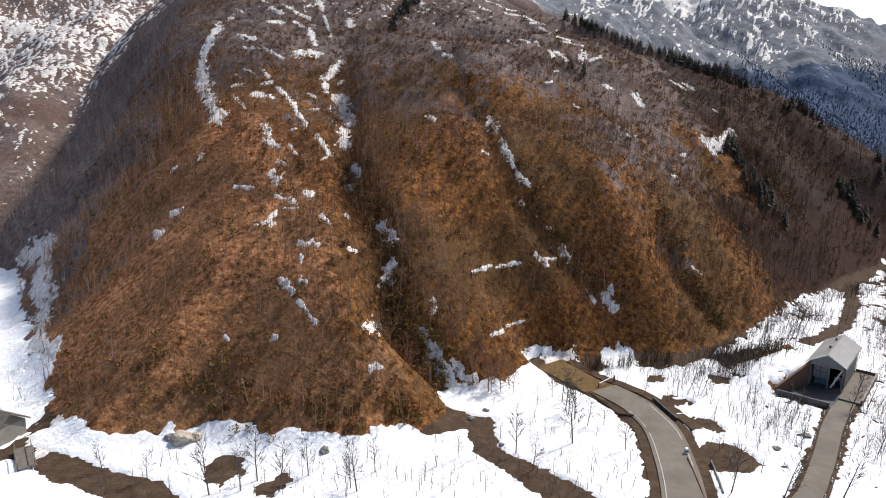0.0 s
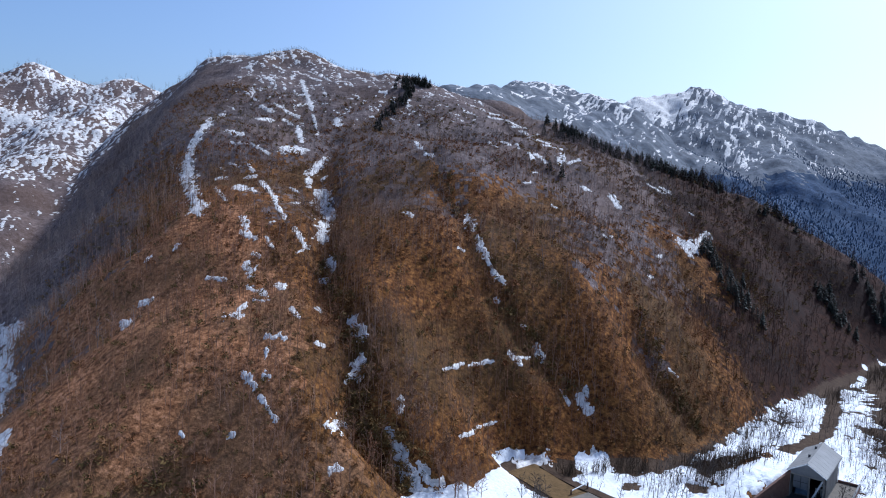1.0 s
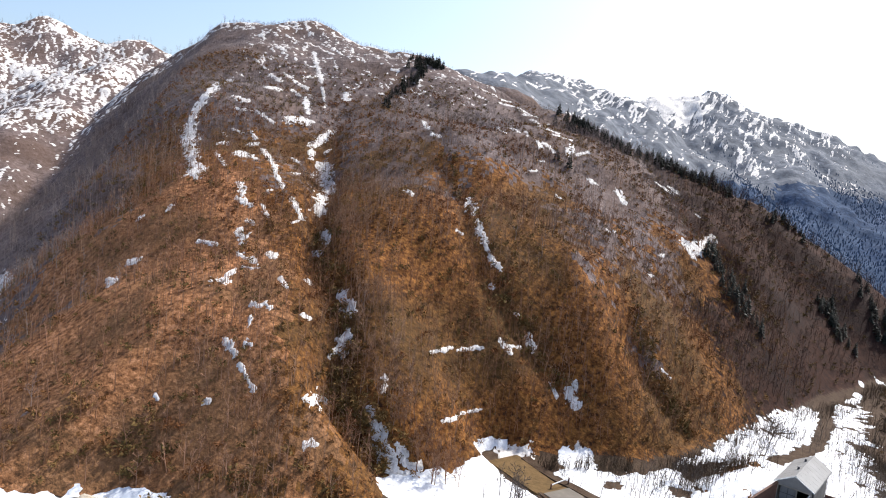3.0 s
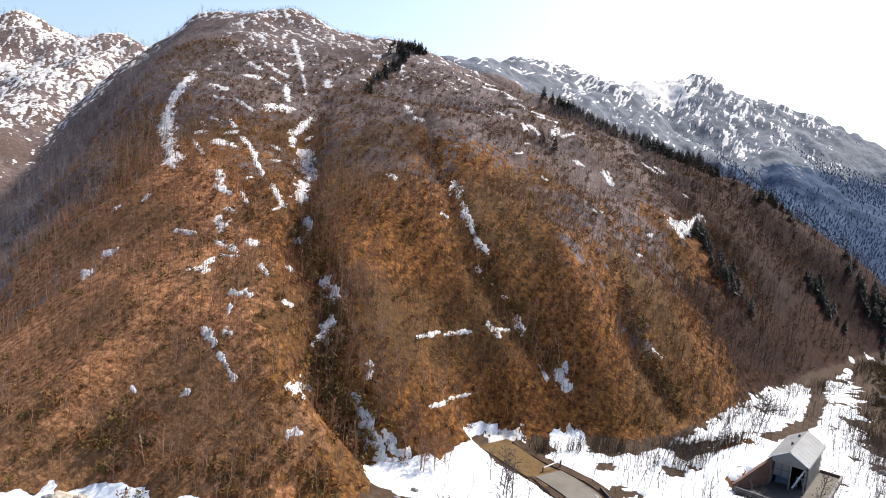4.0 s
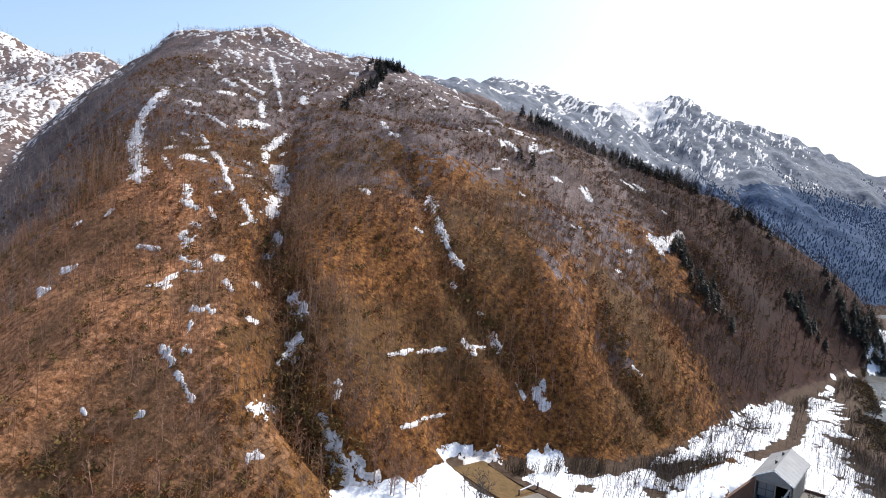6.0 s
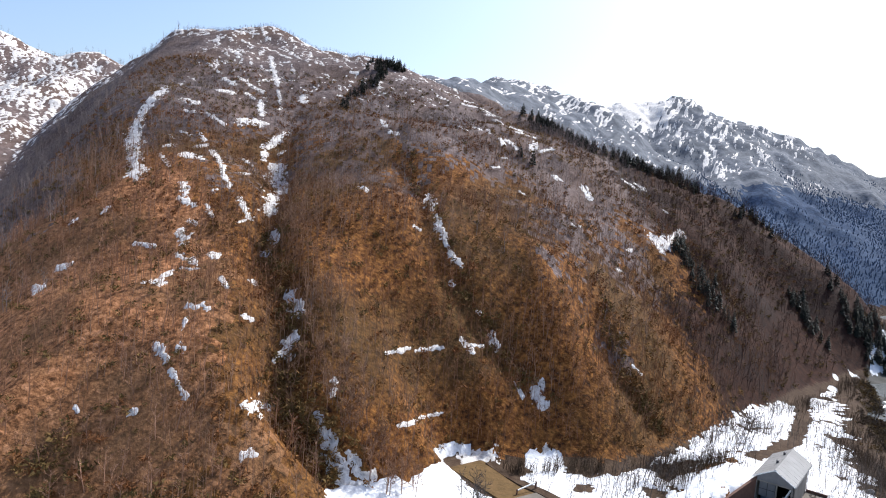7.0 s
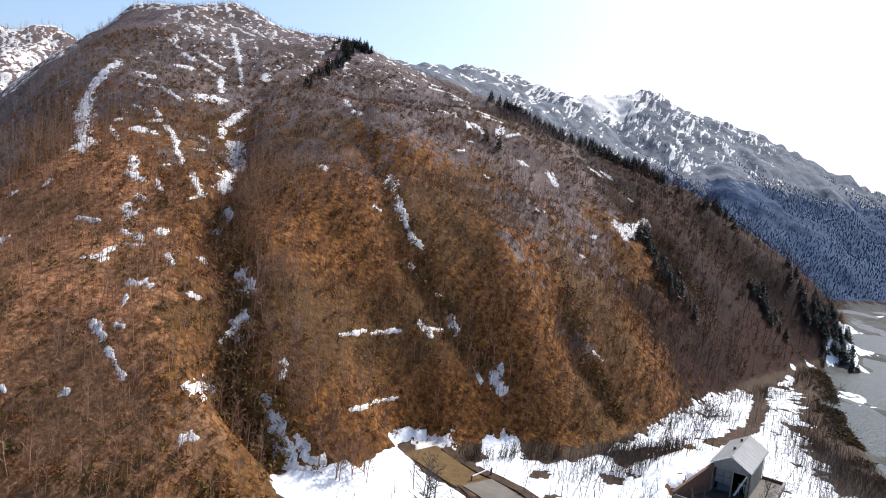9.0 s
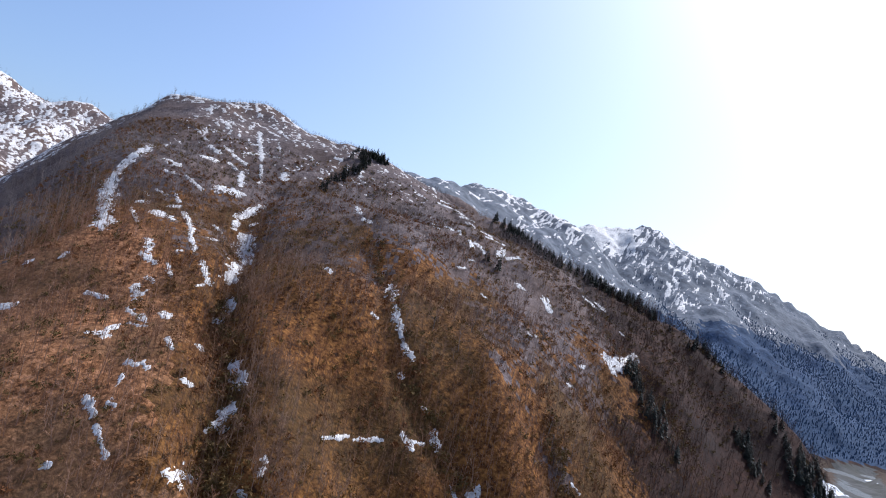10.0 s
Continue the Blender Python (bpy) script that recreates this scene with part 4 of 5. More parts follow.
M_BLUE = material("blue_sheet", ((0.05, 0.08, 0.14), (0.10, 0.14, 0.20)), 0.8, 0.5, 0.1)
M_PLANK = material("grey_planks", ((0.10, 0.085, 0.07), (0.20, 0.175, 0.15)), 0.7, 0.9, 0.3)
M_YOUNG_BARK = material("young_bark", ((0.055, 0.045, 0.04), (0.12, 0.095, 0.08)), 1.0, 0.9, 0)
M_TWIG = material("winter_twigs", ((0.085, 0.066, 0.052), (0.15, 0.12, 0.095), (0.22, 0.18, 0.145)), 1.5, 0.9, 0)
M_PALE_ROCK = material("pale_rock", ((0.26, 0.21, 0.15), (0.42, 0.36, 0.28), (0.5, 0.45, 0.37)), 1.2, 0.95, 0.8, 0.6)


def open_shed():
    """Tall open-fronted gabled shed with a walled yard in front."""
    t = thing("open_shed", on_ground(77.5, 127, -40.6) @ Matrix.Diagonal((0.72, 0.92, 0.78, 1)), "tall open-fronted shed with pale grey gabled sheet roof beside the lane", "shed")
    wall = lambda n, bm, mt, lb="": part(n, bm, mt, t, lb)
    wall("floor_slab", boxed(-4.3, 4.3, -9.5, 15.6, -0.6, 0.25), M_SHADE_FLOOR, "floor slab coloured dark to stand for the shade inside")
    wall("side_wall", boxed(-4.1, -3.8, 0, 15.5, 0.2, 7.0), M_CONCRETE)
    wall("side_wall", boxed(3.8, 4.1, 2.5, 15.5, 0.2, 7.0), M_CONCRETE)
    wall("rear_wall", prism(((-3.78, 0.2), (3.78, 0.2), (3.78, 7.0), (0, 9.1), (-3.78, 7.0)), 0.3, at=15.2), M_CONCRETE)
    wall("gable_panel", prism(((-3.95, 6.2), (3.95, 6.2), (3.95, 7.0), (0, 9.1), (-3.95, 7.0)), 0.22, at=-0.1), M_PANEL, "smoky grey gable panel under the roof edge")
    for x in (-3.95, 0.6, 3.95):
        wall("post", boxed(x - 0.17, x + 0.17, -0.12, 0.22, 0.2, 6.25), M_CONCRETE)
    wall("crossbeam", boxed(-3.95, 3.95, -0.06, 0.2, 5.9, 6.22), M_CONCRETE)
    screen = wall("screen", boxed(-3.2, 0.3, 0.3, 0.42, 2.6, 5.9), M_PANEL, "large smoky glazed screen")
    part("mullion", boxed(-1.5, -1.36, 0.24, 0.3, 2.6, 5.9, bevel=0), M_DARK, screen)
    part("mullion", boxed(-3.2, 0.3, 0.24, 0.3, 4.2, 4.32, bevel=0), M_DARK, screen)
    wall("brace", prism(((1.0, 0.4), (1.5, 0.4), (3.8, 5.7), (3.4, 5.7)), 0.15, at=1.0), M_WHITE, "pale diagonal brace")
    for sx in (-1, 1):
        roof = wall("roof_slope", prism(((0, 9.25), (sx * 4.7, 6.72), (sx * 4.7, 6.90), (0, 9.45)), 16.6, at=-0.6), M_METAL_ROOF)
        for k in range(9):
            y = -0.55 + k * 2.03
            part("seam", prism(((0, 9.452), (sx * 4.7, 6.902), (sx * 4.7, 6.92), (0, 9.47)), 0.05, at=y), M_METAL_ROOF, roof)
        wall("fascia", prism(((0, 9.2), (sx * 4.72, 6.66), (sx * 4.72, 6.9), (0, 9.44)), 0.1, at=-0.71), M_WHITE)
    wall("ridge_cap", prism(((-0.35, 9.33), (0, 9.54), (0.35, 9.33), (0, 9.42)), 16.7, at=-0.65), M_METAL_ROOF)
    for y in (5.2, 11.6):
        vent = wall("roof_vent", boxed(-1.25, -0.75, y, y + 0.55, 8.5, 9.5), M_DARK, "small dark roof vent")
        part("cap", boxed(-1.35, -0.65, y - 0.1, y + 0.65, 9.5, 9.58), M_DARK, vent)
    splay = Matrix(((1, 0.55, 0, 0), (0, 1, 0, 0), (0, 0, 1, 0), (0, 0, 0, 1)))
    face = prism(((-9.5, 0.1), (0, 0.1), (0, 6.3), (-9.5, 1.6)), 0.35, axis="x", at=-4.15)
    cope = prism(((-9.7, 1.56), (0, 6.32), (0, 6.62), (-9.7, 1.86)), 0.6, axis="x", at=-4.28)
    for b in (face, cope):
        bmesh.ops.transform(b, matrix=splay, verts=b.verts)
    wing = wall("wing_wall", face, M_RUST)
    part("coping", cope, M_RUST, wing, "rust-brown sloping coping")
    # yard slab, darkened in its colour where the shed's shadow lies
    yard = prism(((-4.32, 0.0), (-4.32, 0.22), (-9.3, 0.22), (-9.3, 0.0)), 9.4, at=-9.45)
    wall("yard_slab", yard, M_SHADE_FLOOR, "yard slab coloured dark to stand for its shade")
    wall("yard_wall", boxed(-9.3, 3.6, -9.75, -9.4, -0.3, 1.4), M_DARK, "low dark yard wall")
    wall("apron", boxed(4.35, 9.4, -4.0, 14.5, -0.6, 0.55), M_ASPHALT, "concrete apron beside the shed")
    para = wall("parapet", boxed(9.45, 9.85, -4.2, 14.6, -0.8, 1.35), M_RUST, "low brown parapet")
    part("coping", boxed(9.38, 9.92, -4.25, 14.65, 1.36, 1.48), M_DARK, para)
    wall("parapet", boxed(4.4, 9.4, 14.55, 14.85, -0.8, 1.2), M_RUST)
    wall("gutter", boxed(4.72, 4.86, -0.6, 16.0, 6.62, 6.78), M_DARK)
    for y in (0.2, 15.3):
        wall("downpipe", boxed(4.2, 4.32, y - 0.06, y + 0.06, 0.3, 6.6, bevel=0), M_DARK)
    return t


shed = open_shed()

crate = thing("covered_stack", shed.matrix_world @ pose(-1.6, 3.2, 0.25, 0, 0, 8), "stack under a blue-grey sheet inside the shed", "stack")
bm = boxed(-1.7, 1.7, -1.1, 1.1, 0.0, 2.2, bevel=0.25)
bmesh.ops.subdivide_edges(bm, edges=bm.edges[:], cuts=2, use_grid_fill=True)
for v in bm.verts:
    v.co += Vector((noise.noise(v.co * 1.3), noise.noise(v.co * 1.7 + Vector((5, 0, 0))), 0.6 * noise.noise(v.co * 1.1 + Vector((0, 9, 0))))) * 0.14
part("sheet", bm, M_BLUE, crate)
part("base", boxed(-1.8, 1.8, -1.2, 1.2, -0.02, 0.16), M_PLANK, crate)
for k, (x, y, turn) in enumerate(((2.2, 3.6, 30), (2.6, 6.0, -12))):
    bench = thing("steel_trestle", shed.matrix_world @ pose(x, y, 0.25, 0, 0, turn), "pale steel trestle standing in the open shed", "trestle", "trestles in the shed")
    part("top", boxed(-0.7, 0.7, -0.4, 0.4, 1.9, 2.1), M_WHITE, bench)
    for lx in (-0.55, 0.55):
        for ly in (-0.3, 0.3):
            soup_part("leg", stick((lx * 1.3, ly * 1.3, 0), (lx, ly, 1.9), 0.06), M_WHITE, bench)


strip("old_road", OLD_ROAD, 3.9, 0.24, M_MOSS, "disused road bed grown over with olive-brown grass", "road")


def low_wall(name, pts, wide, tall, mat, label, category):
    """A low bank or kerb following the ground."""
    verts, faces = [], []
    for k, (x, y) in enumerate(pts):
        p, q = pts[max(k - 1, 0)], pts[min(k + 1, len(pts) - 1)]
        t = Vector((q[0] - p[0], q[1] - p[1])).normalized()
        z = float(surface(x, y))
        for sd, dz in ((-1, -0.6), (-0.8, tall), (0.8, tall * 1.05), (1, -0.6)):
            verts.append((x + t.y * sd * wide / 2, y - t.x * sd * wide / 2, z + dz + 0.12 * tall * noise.noise(Vector((x * 2, y * 2, sd)))))
        if k:
            faces += [(4 * k - 4 + i, 4 * k + i, 4 * k + i + 1, 4 * k - 3 + i) for i in range(3)]
    n = len(verts)
    faces += [(0, 1, 2, 3), (n - 4, n - 3, n - 2, n - 1)]
    return tagged(mesh_object(name, verts, faces, mat), label, category)


def dense(pts, step=1.0):
    out = []
    for (ax, ay), (bx, by) in zip(pts[:-1], pts[1:]):
        n = max(1, int(math.hypot(bx - ax, by - ay) / step))
        out += [(ax + (bx - ax) * k / n, ay + (by - ay) * k / n) for k in range(n)]
    return out + [pts[-1]]


low_wall("earth_bank", dense(((31.0, 124.6), (34.6, 115.6), (37.0, 115.0)), 0.6), 0.8, 0.45, M_EARTH, "low brown earth bank beside the road end", "bank")
low_wall("earth_bank", dense(((30.2, 139.0), (35.6, 130.6), (41.0, 124.6), (45.0, 117.0), (46.4, 110))), 2.6, 0.35, M_EARTH, "brown earth bank on the hill side of the road", "bank")
low_wall("kerb", dense(((42.3, 121.3), (44.1, 113.5))), 0.25, 0.75, M_DARK, "dark guard kerb on the outer bend", "kerb")
low_wall("kerb", dense(((41.3, 100.5), (39.6, 88))), 0.25, 0.6, M_RUST, "rusty kerb dividing the two roads", "kerb")
low_wall("kerb", dense(((44.6, 99.5), (43.0, 91))), 0.25, 0.6, M_DARK, "dark kerb at the junction", "kerb")

gate = thing("barrier", on_ground(33.6, 127.2, 0), "pale barrier pole across the closed road bed", "barrier")
pole = part("pole", boxed(-2.2, 2.2, -0.09, 0.09, -0.09, 0.09, bevel=0.02), M_WHITE, gate)
pole.matrix_local = pose(1.6, 0.8, 1.3, 0, -8, 34)
part("post", boxed(3.2, 3.5, 1.8, 2.1, -0.4, 1.7, bevel=0.03), M_RUST, gate)
part("post", boxed(-0.4, -0.15, -0.6, -0.35, -0.4, 1.2, bevel=0.03), M_RUST, gate)


def small_house():
    t = thing("small_house", on_ground(-70.0, 105.2, -20), "small grey stone house with a snow-streaked roof beside the stream", "house")
    part("wall", boxed(-4, 4, -2.8, 2.8, -0.8, 2.7), M_CONCRETE, t)
    for sy in (-1, 1):
        slope = part("roof_slope", prism(((0, 4.6), (sy * 3.4, 2.45), (sy * 3.4, 2.65), (0, 4.85)), 9.0, axis="x", at=-4.5), M_PLANK, t)
        for k in range(6):
            a, b = 0.1 + k * 0.55, 0.1 + k * 0.55 + 0.5
            part("board", prism(((sy * a, 4.87 - a * 0.64), (sy * b, 4.87 - b * 0.64), (sy * b, 4.93 - b * 0.64), (sy * a, 4.93 - a * 0.64)), 8.9, axis="x", at=-4.45), M_PLANK, slope)
    part("gable", prism(((-2.75, 2.7), (2.75, 2.7), (0, 4.5)), 0.2, axis="x", at=-4.0), M_PLANK, t)
    part("gable", prism(((-2.75, 2.7), (2.75, 2.7), (0, 4.5)), 0.2, axis="x", at=3.8), M_PLANK, t)
    for x in (-2.2, 1.0):
        w = part("window", boxed(x, x + 1.0, -2.86, -2.78, 0.9, 2.0, bevel=0.01), M_DARK, t)
        part("sill", boxed(x - 0.1, x + 1.1, -2.98, -2.8, 0.78, 0.9, bevel=0.01), M_CONCRETE, w)
    part("door", boxed(2.6, 3.5, -2.87, -2.78, -0.1, 2.0, bevel=0.01), M_RUST, t)
    return t


small_house()

bridge = thing("foot_bridge", on_ground(-60.5, 97.9, 35, 0.6), "weathered plank footbridge over the brown stream", "footbridge")
for sx in (-1, 1):
    part("beam", boxed(sx * 0.9 - 0.12, sx * 0.9 + 0.12, -3.6, 3.6, -0.35, 0.0), M_PLANK, bridge)
    part("handrail", boxed(sx * 1.1 - 0.05, sx * 1.1 + 0.05, -3.5, 3.5, 1.0, 1.1, bevel=0.01), M_PLANK, bridge)
    for y in (-3.2, 0, 3.2):
        part("rail_post", boxed(sx * 1.1 - 0.06, sx * 1.1 + 0.06, y - 0.06, y + 0.06, -0.3, 1.0, bevel=0.01), M_PLANK, bridge)
plank = boxed(-1.3, 1.3, -0.13, 0.13, 0.0, 0.06, bevel=0.01)
first = part("plank", plank, M_PLANK, bridge)
for k in range(24):
    ob = first if k == 0 else new("plank", first.data)
    ob.parent, ob.location = bridge, (random.uniform(-0.05, 0.05), -3.4 + k * 0.295, 0.005)


def boulder(x, y, size, mat, label):
    bm = bmesh.new()
    bmesh.ops.create_icosphere(bm, subdivisions=3, radius=1.0)
    off = Vector((x, y, size))
    for v in bm.verts:
        n = noise.noise(v.co * 1.2 + off) * 0.45 + noise.noise(v.co * 3.1 + off) * 0.18
        v.co = v.co * (1 + n)
        v.co.z *= 0.75
    ob = part("boulder", bm, mat)
    ob.matrix_world = on_ground(x, y, x * 40 % 360, size * 0.25) @ Matrix.Scale(size, 4)
    return tagged(ob, label, "boulder", "boulders by the stream")


boulder(-38.6, 103.6, 1.7, M_PALE_ROCK, "large pale boulder at the foot of the slope")
boulder(-36.8, 104.2, 1.1, M_PALE_ROCK, "pale boulder leaning on a larger one")
for x, y, r in ((-40.8, 104, 0.8), (-15.5, 100.5, 0.9), (10.7, 116, 0.7), (8, 113, 0.6), (12.5, 104, 0.5), (57, 104, 0.7), (64, 108, 0.8), (103, 138, 0.9)):
    boulder(x, y, r, M_ROCK, "grey boulder half sunk in the snow")

# paint on the road, marker posts and verge
strip("road_line", ROAD[1:], 0.06, 0.40, M_WORN, "worn white edge line on the road", "road marking", offset=2.45)
strip("road_line", ROAD[1:], 0.06, 0.40, M_WORN, "worn white edge line on the road", "road marking", offset=-2.45)
strip("verge", ROAD, 4.7, 0.2, M_EARTH, "brown earth verge along the road", "verge")
strip("verge", LANE[1:], 2.2, 0.22, M_EARTH, "brown earth verge along the lane", "verge")


def marker_post():
    t = thing("marker_post", Matrix(), "white roadside marker post with dark band", "marker post", "marker posts along the lane")
    part("post", boxed(-0.09, 0.09, -0.07, 0.07, -0.3, 0.95, bevel=0.02), M_WHITE, t)
    part("band", boxed(-0.1, 0.1, -0.08, 0.08, 0.68, 0.82, bevel=0.0), M_DARK, t)
    return t


post = marker_post()
spots = []
for k in range(2, 7):
    (ax, ay, _), (bx, by, _) = LANE[k], LANE[k + 1]
    ln = math.hypot(bx - ax, by - ay)
    for q in range(2):
        for side in (-1, 1):
            s = (q + 0.5) / 2
            spots.append((ax + (bx - ax) * s + side * 2.0 * (by - ay) / ln, ay + (by - ay) * s - side * 2.0 * (bx - ax) / ln))
for k, (x, y) in enumerate(spots):
    if k == 0:
        post.matrix_world = on_ground(x, y, 30)
    else:
        copy_thing(post, on_ground(x, y, 30))
barrel = thing("road_bollard", on_ground(41.6, 102.0, 0, 0.2), "short striped bollard where the two roads part", "bollard")
part("body", boxed(-0.25, 0.25, -0.25, 0.25, -0.2, 1.1, bevel=0.08), M_WHITE, barrel)
part("stripe", boxed(-0.27, 0.27, -0.27, 0.27, 0.45, 0.75, bevel=0.05), M_DARK, barrel)


# conifers on the ridge and in the side valley
def conifer(rng, tall, wide):
    s = Soup()
    n = int(tall * 3.2)
    for k in range(n):
        z = tall * (0.08 + 0.9 * k / n)
        r = wide * (1 - k / n) ** 0.8
        for q in range(5):
            az = rng.uniform(0, 6.28)
            ln = r * rng.uniform(0.7, 1.2) + 0.1
            w = np.array((math.cos(az), math.sin(az), rng.uniform(-0.55, -0.1)))
            sd = np.array((-math.sin(az), math.cos(az), 0)) * ln * 0.28
            a = np.array((0, 0, z))
            m = a + w * ln * 0.6
            s.add(([a, m - sd, a + w * ln, m + sd, m + np.array((0, 0, -0.25 * ln))], [(0, 1, 2), (0, 2, 3), (0, 1, 4), (1, 2, 4), (2, 3, 4), (3, 0, 4)]))
    return s


rng = np.random.RandomState(5)
MASTERS = []
for k in range(4):
    t = thing("spruce", Matrix(), "dark green spruce standing on the wooded ridge", "spruce", "spruces along the ridge")
    soup_part("trunk", stick((0, 0, -0.5), (0, 0, 6.4), 0.16, 6, 0.03), M_YOUNG_BARK, t)
    soup_part("crown", conifer(rng, 6.5, 1.5 + 0.2 * k), M_SPRUCE, t)
    MASTERS.append(t)
used = 0
# the row from (97, 233) stands in for dark bare trees and shadow
for line, count, spread in ((((61, 325), (70, 309), (87, 312), (104, 308), (120, 309), (130, 297)), 150, 3.6), (((-8, 345), (-8, 328), (-15.5, 303), (-19.5, 263)), 40, 1.8), (((-12, 350), (1, 350)), 26, 2.5),
                            (((97, 233), (101, 220), (106, 211)), 46, 2.2), (((154, 256), (156, 242)), 26, 1.8), (((181, 264), (188, 256), (196, 268)), 90, 4.5), (((139, 287), (157, 287)), 12, 3.0), (((48, 243), (49, 244)), 3, 1.0)):
    for k in range(count):
        s = rng.uniform(0, len(line) - 1.001)
        i = int(s)
        x = line[i][0] + (line[i + 1][0] - line[i][0]) * (s - i) + rng.normal(0, spread)
        y = line[i][1] + (line[i + 1][1] - line[i][1]) * (s - i) + rng.normal(0, spread)
        m = on_ground(x, y, rng.uniform(0, 360)) @ Matrix.Scale(rng.uniform(0.5, 0.95), 4)
        if used < 4:
            MASTERS[used].matrix_world = m
        else:
            ob = copy_thing(MASTERS[used % 4], Matrix())
            ob.matrix_basis = m
        used += 1

# leafless trees standing in the snow
BARE = []
for k in range(6):
    t = thing("bare_tree", Matrix(), "slender leafless young tree rising from the snow", "tree", "bare trees in the valley")
    a, b = bare_tree(rng, 9.0, 22, 6, 0.13, 5)
    soup_part("trunk", a, M_YOUNG_BARK, t)
    soup_part("branch_work", b, M_YOUNG_BARK, t)
    BARE.append(t)
used = 0
for line in TREES:
    x, y, tall = line
    m = on_ground(x, y) @ pose(0, 0, 0, 0, 14 if x > 46 else rng.uniform(-4, 5), 0) @ pose(0, 0, 0, 0, 0, rng.uniform(0, 360)) @ Matrix.Scale(tall / 9.0, 4)
    if used < 6:
        BARE[used].matrix_world = m
    else:
        ob = copy_thing(BARE[used % 6], Matrix())
        ob.matrix_basis = m
    used += 1

# low bare shrubs in the snow
sxs, sys_ = [], []
for cx, cy, rx, ry, n in ((62, 113, 9, 11, 1100), (88, 104, 9, 12, 1100), (98, 122, 8, 12, 1000), (70, 141, 6, 4, 60), (84, 160, 10, 6, 320), (98, 172, 11, 8, 420), (112, 195, 8, 8, 260), (128, 198, 6, 8, 160), (112, 160, 7, 14, 260), (106, 142, 8, 14, 1900), (100, 118, 9, 12, 900), (86, 116, 6, 10, 800), (75, 103, 5, 5, 400), (88, 168, 14, 5, 300), (62, 138, 9, 3, 160), (116, 176, 5, 10, 200),
                          (48, 100, 4, 5, 40), (25.1, 96, 10, 12, 260), (2.6, 94, 14, 6, 220), (-24.6, 93.7, 18, 6, 220), (50, 128, 8, 8, 220), (20.4, 112, 9, 9, 100), (-74.3, 122.7, 8, 14, 60)):
    sxs.append(rng.normal(cx, rx * 0.6, n)), sys_.append(rng.normal(cy, ry * 0.6, n))
x, y = np.concatenate(sxs), np.concatenate(sys_)
keep = (along(ROAD, x, y)[0] > 4.5) & (along(LANE, x, y)[0] > 3.2) & (np.hypot(x - 81, y - 131) > 11)
keep &= rng.rand(len(x)) < 0.55
x, y = x[keep], y[keep]
SHRUBS = []
for k in range(6):
    a, b = bare_tree(rng, 8.0, 6, 3, 0.16)
    n = len(a.v)
    SHRUBS.append((np.array(a.v + b.v), np.array(a.f + [tuple(i + n for i in t) for t in b.f])))
v, f = scatter(SHRUBS, x, y, surface(x, y), 0.09 + 0.38 * rng.rand(len(x)) ** 2.2, rng.uniform(0, 6.28, len(x)), rng, 0.12)
tagged(mesh_object("bare_shrubs", v, f, M_TWIG), "thin leafless shrubs poking through the snow", "shrubs", kind="stuff")

# brown scrub on the river bank
k = rng.randint(2, 6, 2600)
r0, r1 = np.array(RIVER)[k], np.array(RIVER)[k + 1]
q = rng.rand(2600, 1)
mid = r0 + (r1 - r0) * q
way = (r1 - r0)[:, :2] / np.linalg.norm((r1 - r0)[:, :2], axis=1)[:, None]
off = -(13.0 + np.abs(rng.normal(0, 3.2, 2600)))[:, None]
x, y = (mid[:, :2] + np.stack([way[:, 1], -way[:, 0]], 1) * off).T
keep = (vnoise(x, y, 14, 2) > -0.25) & (y > 60)
x, y = x[keep], y[keep]
half = len(x) // 2
for a, mat, label in ((slice(0, half), M_OLIVE, "olive willow scrub on the river bank"), (slice(half, None), M_BRUSH, "brown willow scrub on the river bank")):
    v, f = scatter(BUSH, x[a], y[a], surface(x[a], y[a]), rng.uniform(0.3, 0.85, len(x[a])), rng.uniform(0, 6.28, len(x[a])), rng)
    tagged(mesh_object("bank_scrub", v, f, mat), label, "scrub", kind="stuff")

# brown scrub where the snow gives out at the foot of the slope
k = rng.randint(12, 18, 2600)
f0, f1 = np.array(FOOT)[k], np.array(FOOT)[k + 1]
mid = f0 + (f1 - f0) * rng.rand(2600, 1)
x, y = mid[:, 0] + np.abs(rng.normal(0, 5, 2600)) * 0.7, mid[:, 1] - np.abs(rng.normal(0, 5, 2600)) * 0.7
keep = (vnoise(x + 31, y, 5, 4, 0.7) > -0.1) & (along(ROAD, x, y)[0] > 5) & (along(OLD_ROAD, x, y)[0] > 5) & (np.hypot(x - 81, y - 131) > 10)
x, y = x[keep], y[keep]
x, y = np.concatenate([x, rng.normal(70, 5.0, 420), rng.normal(63, 3.0, 130), rng.normal(113, 2.6, 260), rng.normal(109, 2.4, 200), rng.normal(103, 2.6, 160), rng.normal(122, 3.0, 160), rng.normal(134, 3.0, 160)]), np.concatenate([y, rng.normal(140.5, 2.4, 420), rng.normal(133.5, 1.6, 130), rng.normal(155, 5, 260), rng.normal(140, 5, 200), rng.normal(119, 5, 160), rng.normal(170, 4, 160), rng.normal(187, 5, 160)])
v, f = scatter(SHRUBS, x, y, surface(x, y), rng.uniform(0.15, 0.42, len(x)), rng.uniform(0, 6.28, len(x)), rng, 0.15)
tagged(mesh_object("foot_scrub", v, f, M_BRUSH), "low brown scrub at the foot of the slope", "scrub", kind="stuff")

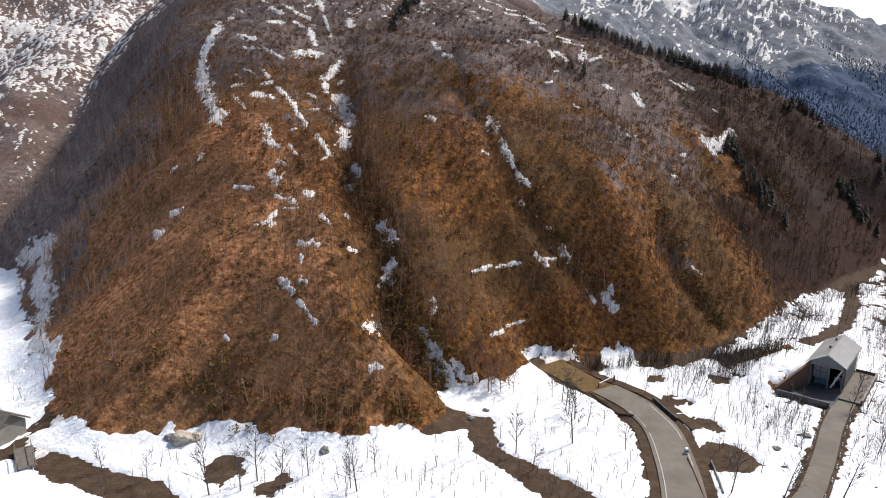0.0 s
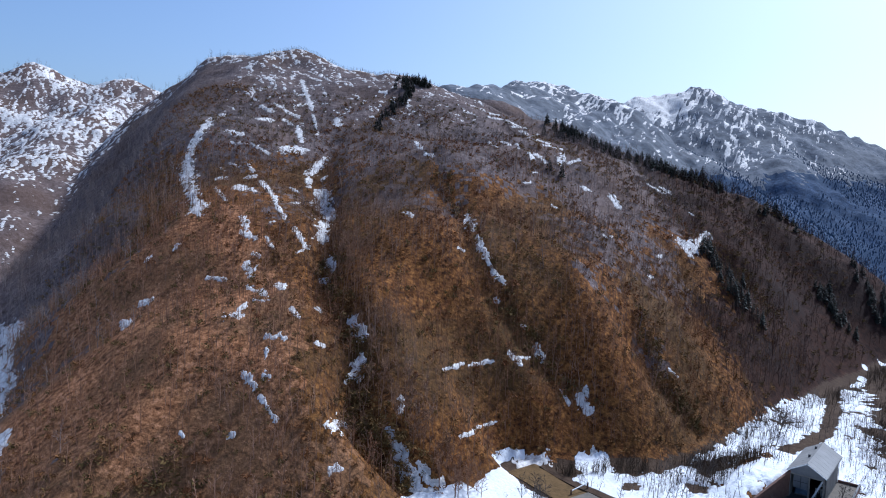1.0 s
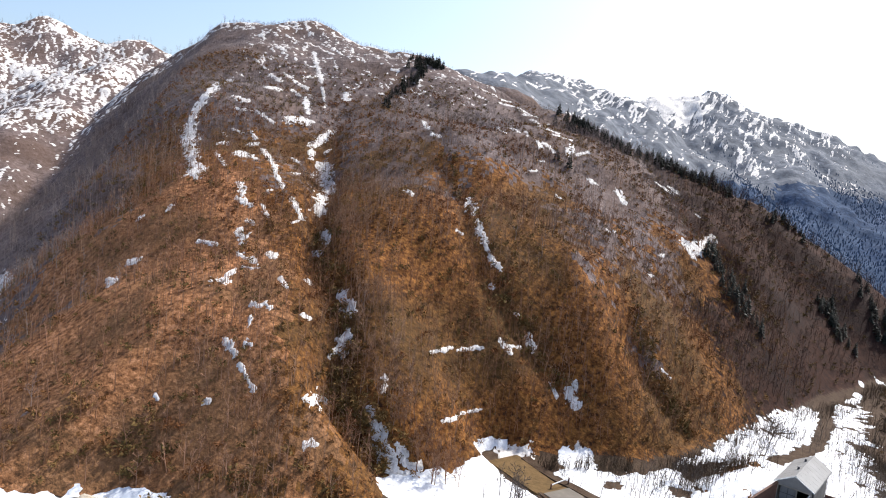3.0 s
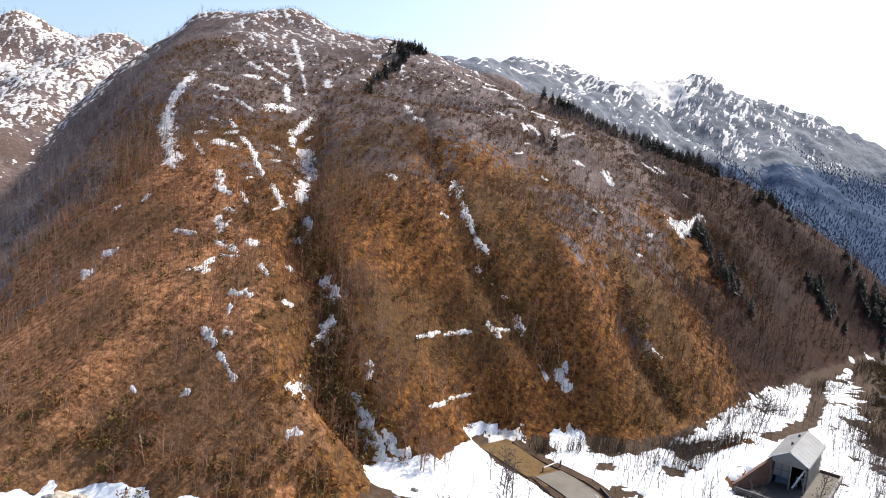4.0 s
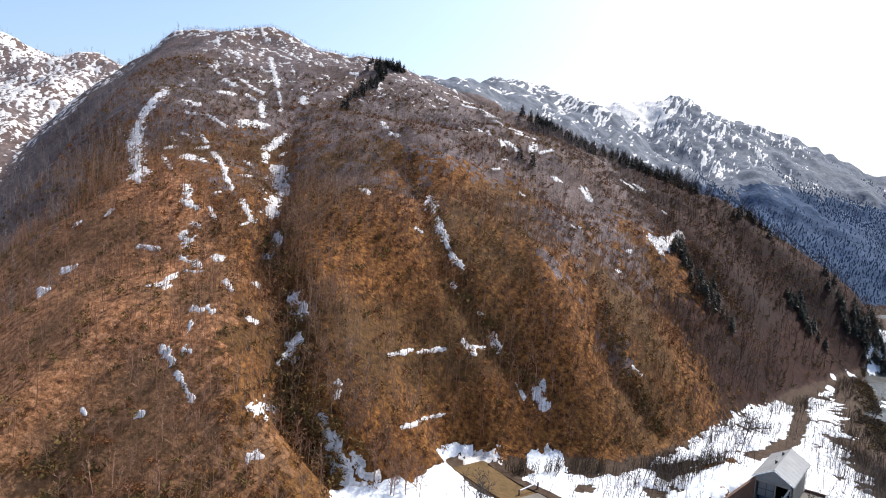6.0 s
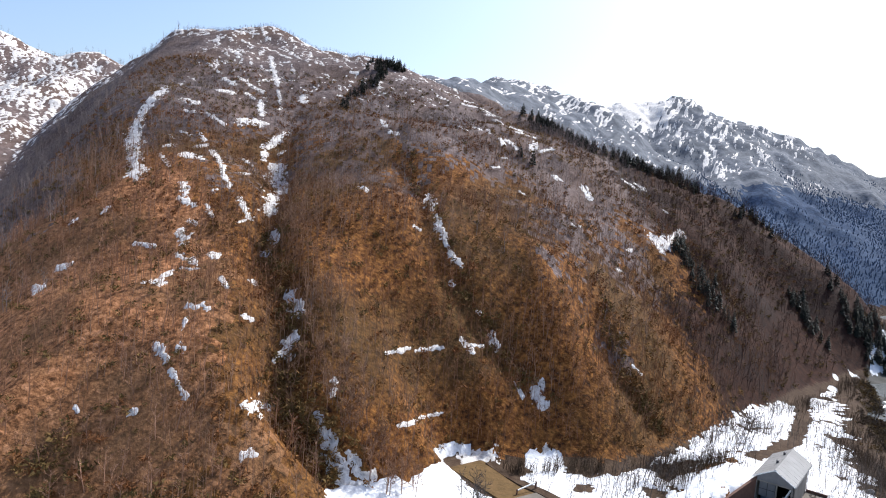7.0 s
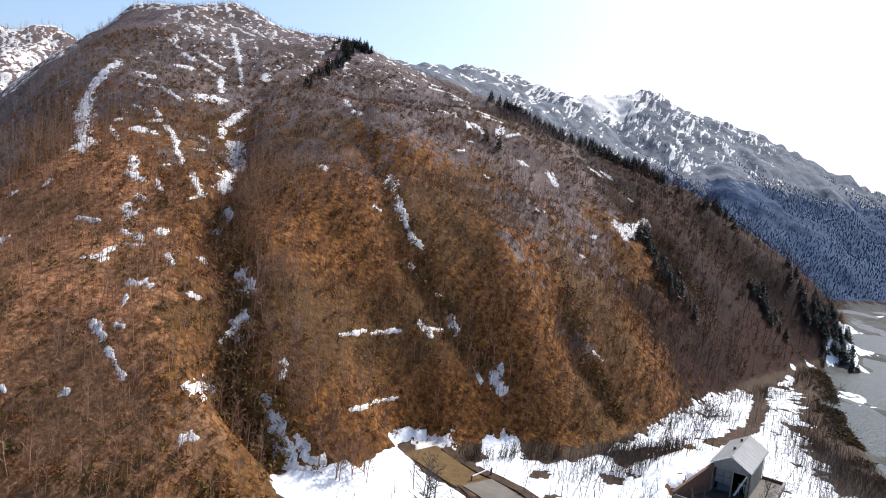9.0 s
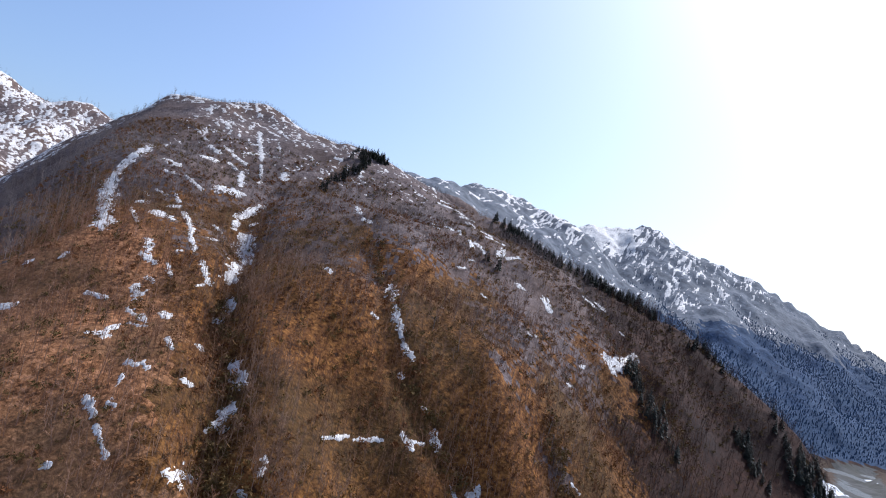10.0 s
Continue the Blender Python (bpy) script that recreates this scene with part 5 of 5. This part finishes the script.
# dark brambles along the gullies and over the lowest slope
bx, by = [], []
for line, count, spread in ((GULLY[2:], 330, 1.5), (GULLY_B, 120, 1.4), (GULLY_C, 100, 1.6), (GULLY_D, 150, 4.0)):
    pts = np.array(line)
    k = rng.randint(0, len(pts) - 1, count)
    mid = pts[k] + (pts[k + 1] - pts[k]) * rng.rand(count, 1)
    bx.append(mid[:, 0] + rng.normal(0, spread, count) + spread * 0.6), by.append(mid[:, 1] + rng.normal(0, spread, count))
for cx, cy in ((-39.9, 112.1), (-30.9, 109.4), (-44.5, 112.9), (-20.9, 106.8), (-4.6, 109), (-33.6, 113.3), (9.8, 108)):
    bx.append(rng.normal(cx, 3.2, 14)), by.append(rng.normal(cy, 2.4, 14))
x, y = np.concatenate(bx), np.concatenate(by)
keep = ~snow_here(x, y) & (height(x, y) > 1.5)
x, y = x[keep], y[keep]
for a, mat, label in ((slice(0, None, 3), M_OLIVE, "dark olive brambles in the gullies"), (slice(1, None, 3), M_OLIVE, "dark olive brambles in the gullies"), (slice(2, None, 3), M_DRY, "rust-brown brambles in the gullies")):
    v, f = scatter(BUSH, x[a], y[a], surface(x[a], y[a]), rng.uniform(0.5, 1.3, len(x[a])), rng.uniform(0, 6.28, len(x[a])), rng)
    tagged(mesh_object("brambles", v, f, mat), label, "brambles", kind="stuff")

# far conifer woods, coloured blue in place of haze
FAR_TREE = []
for k in range(4):
    c = Soup()
    for z, r in ((0.0, 1.0), (0.9, 0.75), (1.8, 0.45)):
        c.add(cone((0.1 * k, 0, z), (0, 0.1 * k, z + 1.9), r * rng.uniform(0.8, 1.1), 5))
    FAR_TREE.append((np.array(c.v), np.array(c.f)))
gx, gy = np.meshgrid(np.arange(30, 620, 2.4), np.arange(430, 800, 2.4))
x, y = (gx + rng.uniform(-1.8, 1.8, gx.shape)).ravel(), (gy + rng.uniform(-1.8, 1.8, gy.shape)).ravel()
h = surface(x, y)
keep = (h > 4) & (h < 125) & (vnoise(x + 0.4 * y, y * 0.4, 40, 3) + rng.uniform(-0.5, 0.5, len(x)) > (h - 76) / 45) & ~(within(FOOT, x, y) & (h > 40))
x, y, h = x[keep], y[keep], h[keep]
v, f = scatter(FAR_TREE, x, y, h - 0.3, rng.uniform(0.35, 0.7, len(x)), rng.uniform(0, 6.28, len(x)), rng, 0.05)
tagged(mesh_object("far_conifer_wood", v, f, M_HAZE_SPRUCE), "conifer wood on the far range, blue haze put into its colour", "forest", kind="stuff")
